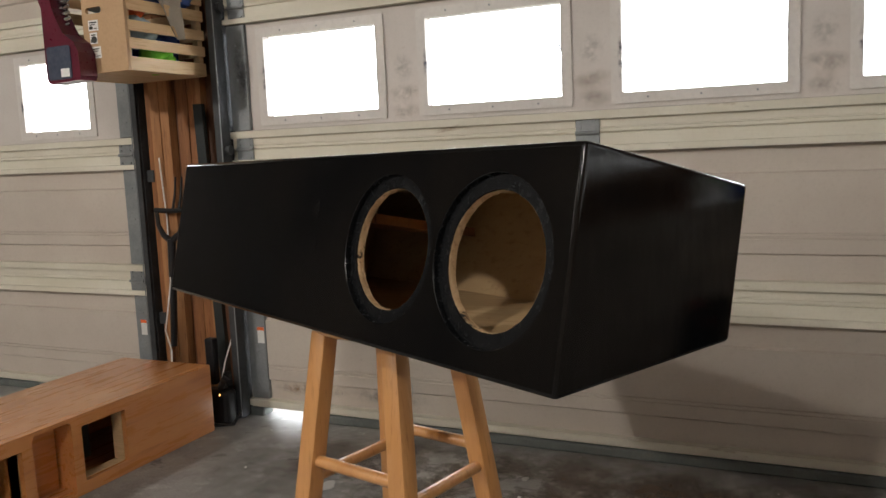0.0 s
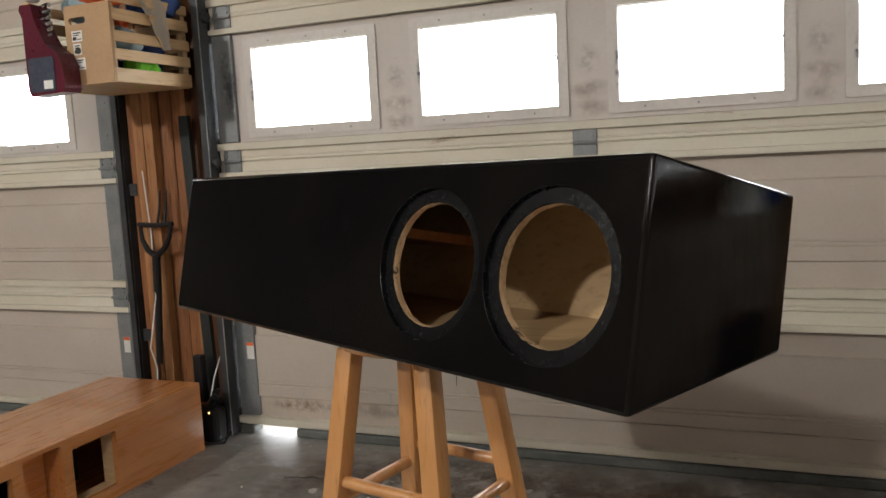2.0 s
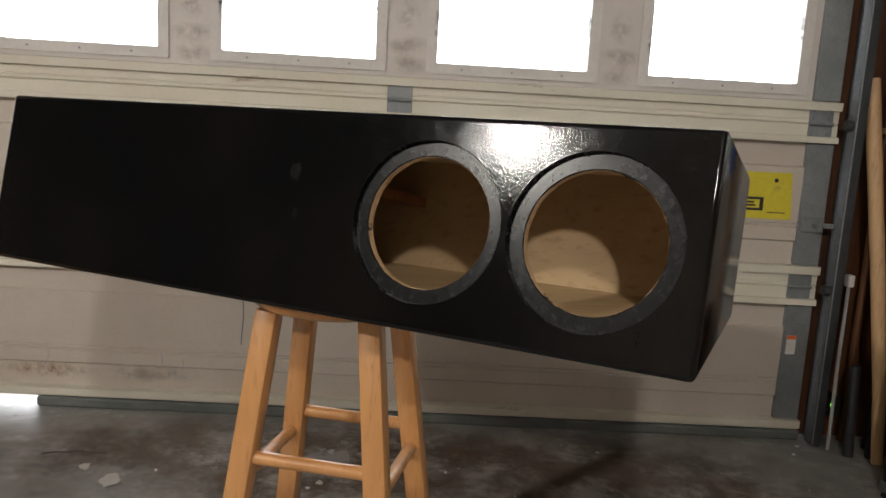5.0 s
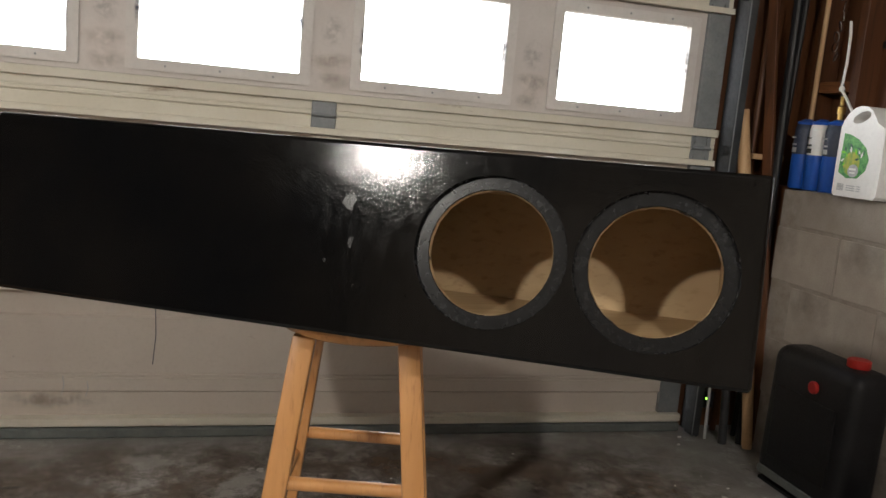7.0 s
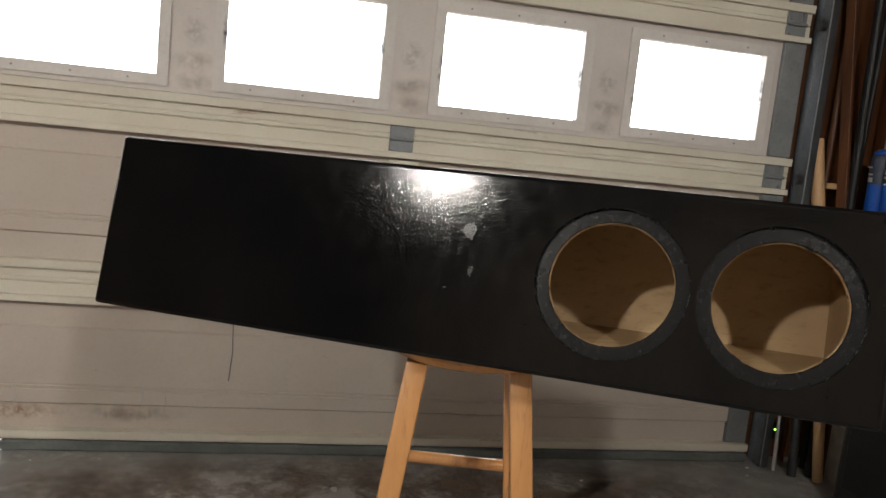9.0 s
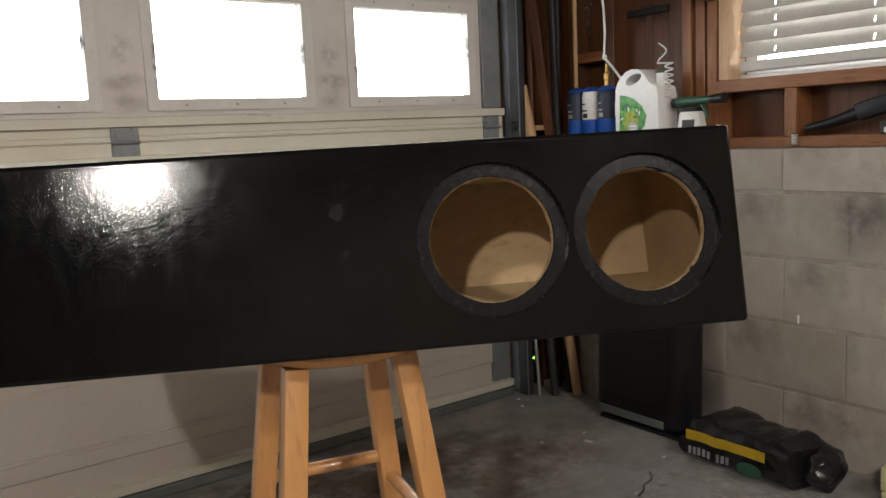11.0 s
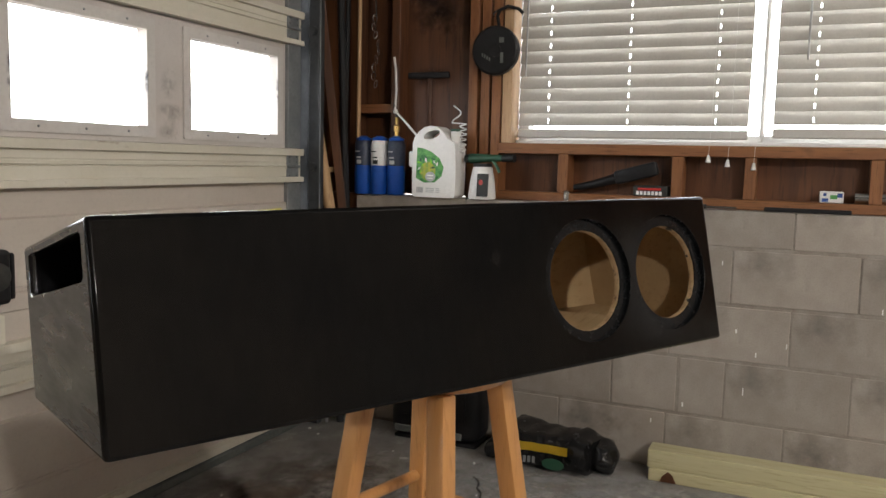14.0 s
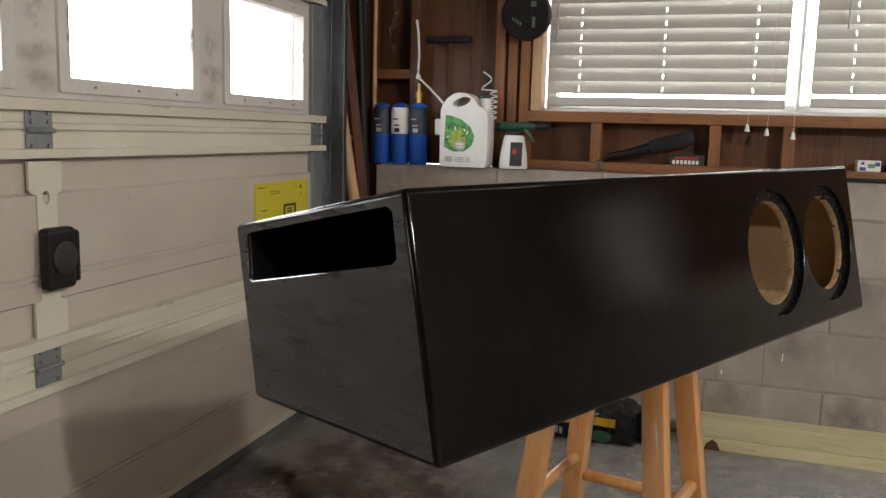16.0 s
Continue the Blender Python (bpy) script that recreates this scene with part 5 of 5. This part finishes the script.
# ---- ledge above the blocks ----
def gas_cylinder(y, label, collar):
    r = 0.037
    t = thing("gas_cylinder", (0.995, y, 0.957), label, "gas cylinder", "cylinders on the ledge")
    part("tank", lathe([(0, 0), (r - 0.004, 0), (r, 0.006), (r, 0.120)], (0.995, y, 0.957), 24), BLUE, t, smooth=True)
    part("label_band", lathe([(r + 0.0004, 0.120), (r + 0.0004, 0.205), (r - 0.004, 0.222), (0.020, 0.236)], (0.995, y, 0.957), 24), collar, t, "printed label band", True)
    part("shoulder", lathe([(r - 0.006, 0.222), (0.034, 0.232), (0.018, 0.240), (0.012, 0.243), (0, 0.243)], (0.995, y, 0.957), 24), BLUE, t, smooth=True)
    bm = bmesh.new()
    bar_rows(bm, lambda u, v, d: (0.995 - r - 0.0035 + d, y + u, 0.957 + v), [(-0.012, 0.010, 0.126, 0.142), (-0.010, 0.012, 0.150, 0.156), (-0.004, 0.018, 0.175, 0.180)])
    part("print", bm, GREYINK if collar is DKBLUE else INK, t)
    return t


gas_cylinder(2.528, "blue gas cylinder with dark label band", DKBLUE)
gas_cylinder(2.450, "blue gas cylinder with white label band", WHITE)
t = gas_cylinder(2.372, "blue gas cylinder with brass torch valve", DKBLUE)
part("valve", lathe([(0.010, 0.243), (0.010, 0.262), (0.014, 0.264), (0.014, 0.285), (0.007, 0.29), (0.007, 0.32), (0, 0.32)], (0.995, 2.372, 0.957), 14), BRASS, t, "brass torch valve", True)
part("burner_tube", tube([(0.995, 2.372, 1.27), (0.992, 2.373, 1.30), (0.985, 2.380, 1.33)], 0.006, 8), STEEL_DK, t, smooth=True)

jug = thing("weed_killer_jug", (0.955, 2.155, 0.957), "white plastic jug with green label and coiled hose", "jug")
JY, JZ = 2.252, 0.957
JP = lambda u, v, d: (0.905 + d, JY - u, JZ + v)
outline = [(0.010, 0.0), (0.178, 0.0), (0.187, 0.010), (0.190, 0.10), (0.187, 0.195), (0.182, 0.215), (0.150, 0.232), (0.138, 0.250), (0.122, 0.268), (0.100, 0.280), (0.075, 0.282), (0.050, 0.276), (0.025, 0.258), (0.008, 0.235), (0.001, 0.215), (0.0, 0.10), (0.001, 0.010)]
bm = prism(outline, [circle(0.083, 0.247, 0.037, 0.016, 24, 0.32)], JP, 0.10)
bmesh.ops.bevel(bm, geom=[e for e in bm.edges if len(e.link_faces) == 2 and e.calc_face_angle(0) > 1.2 and abs(e.verts[0].co.x - e.verts[1].co.x) < 1e-5], offset=0.009, segments=3, affect="EDGES", profile=0.5)
part("bottle", bm, WHITE, jug, smooth=True)
part("neck", lathe([(0.021, 0.20), (0.021, 0.262), (0.019, 0.264), (0, 0.264)], (0.955, JY - 0.166, JZ), 18), WHITE, jug, smooth=True)
part("cap_ring", lathe([(0.022, 0.262), (0.022, 0.272), (0, 0.272)], (0.955, JY - 0.166, JZ), 18), DKGREEN, jug, smooth=True)
lab = part("label", prism([(0.018, 0.075), (0.055, 0.058), (0.100, 0.060), (0.130, 0.085), (0.138, 0.120), (0.120, 0.155), (0.085, 0.180), (0.05, 0.193), (0.022, 0.197)], [], lambda u, v, d: JP(u, v, -0.0012 + d), 0.0016), GREEN, jug, "green leaf-printed label")
part("label_disc", prism(circle(0.070, 0.104, 0.034, 0.037, 28), [], lambda u, v, d: JP(u, v, -0.0024 + d), 0.0010), plain("yellow_green_print", (0.50, 0.46, 0.05), (0.10, 0.30, 0.06), (0.4, 0.6), 70, 160), lab, "yellow and green leaf print")
part("label_disc", prism(circle(0.082, 0.082, 0.022, 0.020, 20), [], lambda u, v, d: JP(u, v, -0.0032 + d), 0.0007), GREYINK, lab, "grey printed oval")
rl = random.Random(6)
for k in range(12):
    lu, lv, an, ln = 0.03 + 0.085 * rl.random(), 0.085 + 0.08 * rl.random(), 6.28 * rl.random(), rl.uniform(0.007, 0.013)
    part("leaf_print", prism([(lu + ln * math.cos(an), lv + ln * math.sin(an)), (lu - 0.35 * ln * math.sin(an), lv + 0.35 * ln * math.cos(an)), (lu - ln * math.cos(an), lv - ln * math.sin(an)), (lu + 0.35 * ln * math.sin(an), lv - 0.35 * ln * math.cos(an))], [], lambda u, v, d: JP(u, v, -0.0028 - 0.0001 * k + d), 0.0006), (DKGREEN, LIME, WHITE)[k % 3], lab)
bm = bmesh.new()
bar_rows(bm, lambda u, v, d: JP(u, v, -0.0048 + d), [(0.068, 0.096, 0.084, 0.090), (0.070, 0.094, 0.074, 0.078)])
part("label_band", bm, WHITE, lab)
bm = bmesh.new()
bar_rows(bm, lambda u, v, d: JP(u, v, -0.0014 + d), [(0.022 + 0.005 * k, 0.025 + 0.005 * k, 0.018, 0.040) for k in range(6)] + [(0.062, 0.098, 0.034 - 0.007 * k, 0.037 - 0.007 * k) for k in range(3)] + [(0.106, 0.122, 0.034 - 0.007 * k, 0.037 - 0.007 * k) for k in range(3)])
part("print", bm, GREYINK, jug)
part("clip", box((0.935, JY + 0.0005, JZ + 0.118), (0.975, JY + 0.034, JZ + 0.182), 0.008, None, 2), WHITE, jug)
part("pump_tube", tube([(0.957, JY - 0.012, JZ + 0.225), (0.975, JY + 0.075, JZ + 0.305), (0.985, JY + 0.124, JZ + 0.345), (0.990, JY + 0.122, JZ + 0.43), (0.992, JY + 0.128, JZ + 0.52), (0.992, JY + 0.136, JZ + 0.565)], 0.0048, 8), WHITE, jug, smooth=True)
part("tube_joint", blob((0.985, JY + 0.122, JZ + 0.345), (0.010, 0.010, 0.011), 2, 0.001), WHITE, jug, smooth=True)
part("coiled_hose", tube([(0.955 + 0.014 * math.cos(a * 0.75), JY - 0.196 + 0.013 * math.sin(a * 0.75), JZ + 0.175 + 0.0024 * a) for a in range(0, 50)] + [(0.955, JY - 0.166 + 0.02 * math.cos(k * 0.9), JZ + 0.297 + 0.011 * k) for k in range(0, 7)], 0.0028, 6), WHITE, jug, smooth=True)

sp = thing("hose_sprayer", (0.96, 1.965, 0.957), "white hose-end sprayer bottle with green trigger head", "sprayer")
part("bottle", lathe([(0, 0), (0.052, 0), (0.055, 0.008), (0.050, 0.06), (0.040, 0.120), (0.034, 0.128), (0, 0.128)], (0.965, 1.972, 0.957), 24), WHITE, sp, smooth=True)
part("label", prism(rect(-0.012, 0.034, 0.012, 0.100), [], lambda u, v, d: (0.9075 + 0.10 * v * 0.9 + d, 1.962 - u, 0.957 + v), 0.004), INK, sp, "dark printed label")
part("label_mark", prism(circle(0.004, 0.066, 0.008, 0.011, 16), [], lambda u, v, d: (0.9062 + 0.10 * v * 0.9 + d, 1.962 - u, 0.957 + v), 0.002), RED, sp)
part("collar", lathe([(0.038, 0.126), (0.038, 0.140), (0, 0.140)], (0.965, 1.972, 0.957), 20), BLACKPL, sp, smooth=True)
part("head", tube([(0.965, 2.025, 1.115), (0.962, 1.97, 1.117), (0.955, 1.885, 1.118)], 0.020, 12, 0.013), DKGREEN, sp, smooth=True)
part("nozzle", tube([(0.955, 1.886, 1.118), (0.950, 1.835, 1.120)], 0.015, 12, 0.017), BLACKPL, sp, smooth=True)
part("trigger", tube([(0.955, 1.925, 1.105), (0.945, 1.905, 1.085), (0.945, 1.893, 1.062)], 0.006, 8), DKGREEN, sp, smooth=True)
part("hose_union", tube([(0.965, 2.024, 1.115), (0.965, 2.045, 1.114)], 0.017, 12), BLACKPL, sp, smooth=True)

pan = thing("cable_reel", (0.94, 1.965, 1.54), "round black plastic cable reel hung on the studs", "reel")
RM = Matrix.Translation((0.966, 1.953, 1.530)) @ pose(0, 0, 0, 0, -90)
part("disc", lathe([(0, 0.0), (0.090, 0.0), (0.096, 0.006), (0.096, 0.030), (0.088, 0.036), (0.05, 0.030), (0, 0.030)], (0, 0, 0), 36, RM), BLACKPL, pan, smooth=True)
part("hub", lathe([(0.026, 0.030), (0.026, 0.033), (0.020, 0.034), (0, 0.034)], (0, 0, 0), 20, RM), BLACKPL, pan, smooth=True)
at = lambda u, v, d: (0.9275 + d, 1.953 - u, 1.530 + v)
for row in [(0.020, 0.040, 0.028, 0.048), (0.026, 0.038, -0.050, -0.010)] + [(-0.052 + 0.010 * k, -0.046 + 0.010 * k, -0.024 - 0.006 * k, -0.010 - 0.006 * k) for k in range(4)]:
    part("print_bar", bar_rows(bmesh.new(), at, [row]), RUBBER, pan)
part("hook", tube([(0.966, 1.95, 1.63), (0.950, 1.952, 1.665), (0.945, 1.94, 1.685), (0.952, 1.91, 1.700), (0.960, 1.87, 1.690), (0.964, 1.85, 1.672)], 0.007, 8), BLACKPL, pan, smooth=True)
part("hook_plate", tube([(0.967, 1.972, 1.665), (0.958, 1.972, 1.675), (0.962, 1.95, 1.69)], 0.006, 8), CHROME, pan, smooth=True)
set_back(pan, 0.087, 0.005, 0.010)

chain = thing("chain_and_hooks", (0.985, 2.44, 1.40), "bunch of thin metal chain hung on stud", "chain")
for k in range(9):
    a = k * 1.1
    part("link", tube([(0.972 + 0.006 * math.cos(a + b * 0.785), 2.432 + 0.012 * math.sin(a) + 0.007 * math.sin(b * 0.785), 1.44 + 0.034 * k + 0.017 * math.cos(b * 0.785)) for b in range(9)], 0.0022, 5), CHROME, chain, smooth=True)
part("strap", tube([(0.975, 2.435, 1.72), (0.972, 2.438, 1.85), (0.978, 2.435, 2.10)], 0.004, 6), CHROME, chain, smooth=True)
set_back(chain, 0.075, 0.072, -0.020)
lid = thing("dark_hook_tool", (1.04, 2.27, 1.42), "dark flat T-shaped tool hung on the sheathing", "hand tool")
part("head", box((1.050, 2.19, 1.442), (1.0615, 2.385, 1.468), 0.005, None, 2), BLACKPL, lid)
part("stem", box((1.054, 2.272, 1.10), (1.0615, 2.292, 1.4415), 0.003), SHEATH, lid)
set_back(lid, 0.087, 0.013, 0.008)
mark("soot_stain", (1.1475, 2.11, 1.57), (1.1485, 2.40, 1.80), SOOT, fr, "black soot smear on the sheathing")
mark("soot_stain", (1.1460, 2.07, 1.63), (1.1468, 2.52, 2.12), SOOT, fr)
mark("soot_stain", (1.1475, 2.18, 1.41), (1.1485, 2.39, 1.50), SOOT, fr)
torch_ = thing("rubber_pry_tool", (0.985, 1.47, 1.04), "black rubber-coated tool lying in the framing", "hand tool")
part("handle", tube([(0.985, 1.635, 1.004), (0.985, 1.56, 1.018), (0.982, 1.47, 1.045)], 0.012, 12, 0.020), BLACKPL, torch_, smooth=True)
part("head", add_bar(bmesh.new(), (0.982, 1.475, 1.045), (0.985, 1.318, 1.088), 0.045, 0.052, 0.010), BLACKPL, torch_, smooth=True)
set_back(torch_, 0.090, -0.004, 0.008)
hb = thing("small_printed_box", (0.985, 1.34, 0.99), "small black cardboard box with white print", "box")
part("carton", box((0.962, 1.282, 0.9905), (1.02, 1.408, 1.028), 0.002), INK, hb)
bm = bmesh.new()
at = lambda u, v, d: (0.9612 + d, 1.41 - u, 0.9905 + v)
bar_rows(bm, at, [(0.014 + 0.014 * k, 0.024 + 0.014 * k, 0.004, 0.018) for k in range(7)])
part("print", bm, WHITE, hb)
bm = bmesh.new()
bar_rows(bm, at, [(0.020, 0.105, 0.022, 0.030)])
part("red_print", bm, RED, hb)
set_back(hb, 0.092, -0.010, 0.0)
tape = thing("tape_box", (0.99, 0.75, 0.99), "small white box with blue and green print", "box")
part("carton", box((0.965, 0.712, 0.9905), (1.01, 0.788, 1.030), 0.003), WHITE, tape)
bm = bmesh.new()
at = lambda u, v, d: (0.9640 + d, 0.788 - u, 0.9905 + v)
bar_rows(bm, at, [(0.008, 0.028, 0.004, 0.016), (0.012, 0.022, 0.024, 0.034), (0.056, 0.072, 0.02, 0.034)])
part("print", bm, CLOTHBLUE, tape)
bm = bmesh.new()
bar_rows(bm, at, [(0.034, 0.056, 0.014, 0.028)])
part("green_print", bm, GREEN, tape)
set_back(tape, 0.092, -0.028, 0.0)
canis = thing("metal_can", (0.99, 0.60, 0.99), "small bright metal can lying on the plate", "can")
part("can", tube([(0.99, 0.68, 1.012), (0.99, 0.615, 1.012)], 0.021, 16), CHROME, canis, smooth=True)
part("can_end", tube([(0.99, 0.612, 1.012), (0.99, 0.545, 1.012)], 0.021, 16), CHROME, canis, smooth=True)
part("ring", tube([(0.99, 0.617, 1.012), (0.99, 0.610, 1.012)], 0.0225, 16), INK, canis, smooth=True)
set_back(canis, 0.092, -0.030, 0.0)
rod = thing("dark_flat_bar", (0.95, 0.75, 0.96), "dark flat bar lying along the block top", "bar")
part("bar", box((0.943, 0.66, 0.958), (0.967, 0.93, 0.972), 0.003), BLACKPL, rod)
drv = thing("screwdriver", (0.953, 1.16, 0.957), "thin chromed screwdriver lying along the block top", "screwdriver")
part("blade", tube([(0.955, 1.12, 0.965), (0.955, 1.02, 0.965)], 0.004, 8), CHROME, drv, smooth=True)
part("grip", tube([(0.955, 1.20, 0.968), (0.955, 1.12, 0.966)], 0.010, 10, 0.008), BLACKPL, drv, smooth=True)
hk = thing("steel_clip", (0.955, 1.655, 0.99), "small bright steel clip on the bottom plate", "clip")
part("clip", box((0.956, 1.645, 0.962), (0.9675, 1.667, 1.000), 0.004), CHROME, hk)
set_back(hk, 0.087, -0.002, 0.0)

# marks left on the floor by spilled paint and small litter
rnd = random.Random(11)
bm = bmesh.new()
for k in range(46):
    x, y = rnd.uniform(-2.0, 0.7), rnd.uniform(0.4, 2.6)
    s = rnd.uniform(0.003, 0.008)
    add_box(bm, (x, y, 0.0005), (x + s * rnd.uniform(0.8, 2), y + s, s * 0.6 + 0.0008))
tagged(part("litter", bm, WHITE), "tiny pale crumbs scattered over the floor", "litter", kind="stuff")

SPLATP = plain("dried_pale_paint", (0.46, 0.45, 0.43), (0.56, 0.55, 0.52), (0.45, 0.6), 30, 200, 0.1)
for k, (x, y, r) in enumerate(((-1.407, 2.139, 0.032), (-1.50, 2.214, 0.018), (-0.84, 2.172, 0.011), (-0.831, 2.387, 0.013), (0.571, 2.098, 0.013), (-1.18, 1.62, 0.009), (-0.45, 2.02, 0.008))):
    rr = random.Random(k + 70)
    pts = [(x + r * rr.uniform(0.5, 1.15) * math.cos(a * 0.4488), y + 1.5 * r * rr.uniform(0.5, 1.15) * math.sin(a * 0.4488)) for a in range(14)]
    part("paint_splat", prism(pts, [], lambda u, v, d: (u, v, 0.0052 - d), 0.0006), SPLATP, floor, "dried pale paint splat")
for k, (x, y) in enumerate(((-1.645, 2.294), (0.38, 1.72), (-0.35, 2.02))):
    rr = random.Random(k + 90)
    bm = tube([(x + 0.028 * j * math.cos(0.5 * k) + 0.012 * rr.uniform(-1, 1), y + 0.012 * j * math.sin(0.9 * k + 0.4) + 0.012 * rr.uniform(-1, 1), 0.0046) for j in range(7)], 0.0022, 5)
    part("dark_scrape", bm, INK, floor, "thin dark scrape mark")

# ---- concrete blocks of the east wall, course by course ----
COURSES = [(0.012, 0.208, 0.016), (0.219, 0.419, 0.219), (0.431, 0.619, 0.016), (0.632, 0.819, 0.216), (0.831, 0.955, 0.025)]
meshes = {}
for ci, (z0, z1, yo) in enumerate(COURSES):
    y = yo + 0.40 * 6
    while y > -1.9:
        lo, hi = y - 0.394, y
        if hi > 2.53:
            hi = 2.53
        pieces = [(lo, hi)]
        if ci == 1 and lo < 1.18 < hi:
            pieces = [(lo, 1.176), (1.188, hi)]
        for lo, hi in pieces if hi - lo > 0.03 else ():
            key = (ci, round(hi - lo, 3))
            if key not in meshes:
                bm = box((0, 0, 0), (0.06, hi - lo, z1 - z0), 0.0018)
                me = bpy.data.meshes.new("block")
                bm.to_mesh(me)
                bm.free()
                me.materials.append(CMU)
                meshes[key] = me
            o = new("block", meshes[key])
            o.parent = wall_e
            o.location = Vector((0.940 + random.uniform(-0.0012, 0.0012), lo, z0)) - origin(wall_e)
        y -= 0.40

mark("soot_stain", (0.9365, 1.30, 0.64), (0.9380, 1.50, 0.88), SOOT_B, wall_e, "dark soot patch on the blocks")
mark("stain", (0.9365, 1.10, 0.845), (0.9380, 1.42, 0.955), GRIME_X, wall_e)
mark("stain", (0.9365, 1.25, 0.02), (0.9380, 1.70, 0.26), GRIME_X, wall_e)
mark("stain", (0.9365, 0.45, 0.02), (0.9380, 1.00, 0.20), GRIME_X, wall_e)
FZ = 0.0003
for x0, y0, x1, y1 in ((-0.55, 1.80, 0.45, 2.62), (-1.95, 1.95, -1.15, 2.60), (-1.2, 1.4, -0.3, 2.1)):
    FZ += 0.0003
    mark("floor_stain", (x0, y0, FZ), (x1, y1, FZ + 0.0002), WETTISH, floor)
# Dirt and wear; the eastern pale patches also stand in for light.
for x0, y0, x1, y1, mt in ((-2.1, 1.85, 0.5, 2.66, DIRT), (-0.4, 1.7, 0.8, 2.6, DIRT), (-2.0, 2.1, 0.75, 2.68, DIRT), (-1.75, 1.25, -0.9, 2.25, PALE), (-0.9, 1.0, 0.2, 1.9, PALE), (0.1, 0.7, 0.8, 1.5, PALE), (0.15, 0.9, 0.93, 2.1, PALE), (-0.1, 0.2, 0.9, 1.3, PALE)):
    FZ += 0.0003
    mark("floor_wear", (x0, y0, FZ), (x1, y1, FZ + 0.0002), mt, floor)
for k in range(9):
    rr = random.Random(k + 40)
    y, z = rr.uniform(0.5, 1.7), rr.uniform(0.15, 0.85)
    part("paint_fleck", box((0.9362, y, z), (0.9385, y + rr.uniform(0.003, 0.006), z + rr.uniform(0.010, 0.028)), 0), WHITE, wall_e)
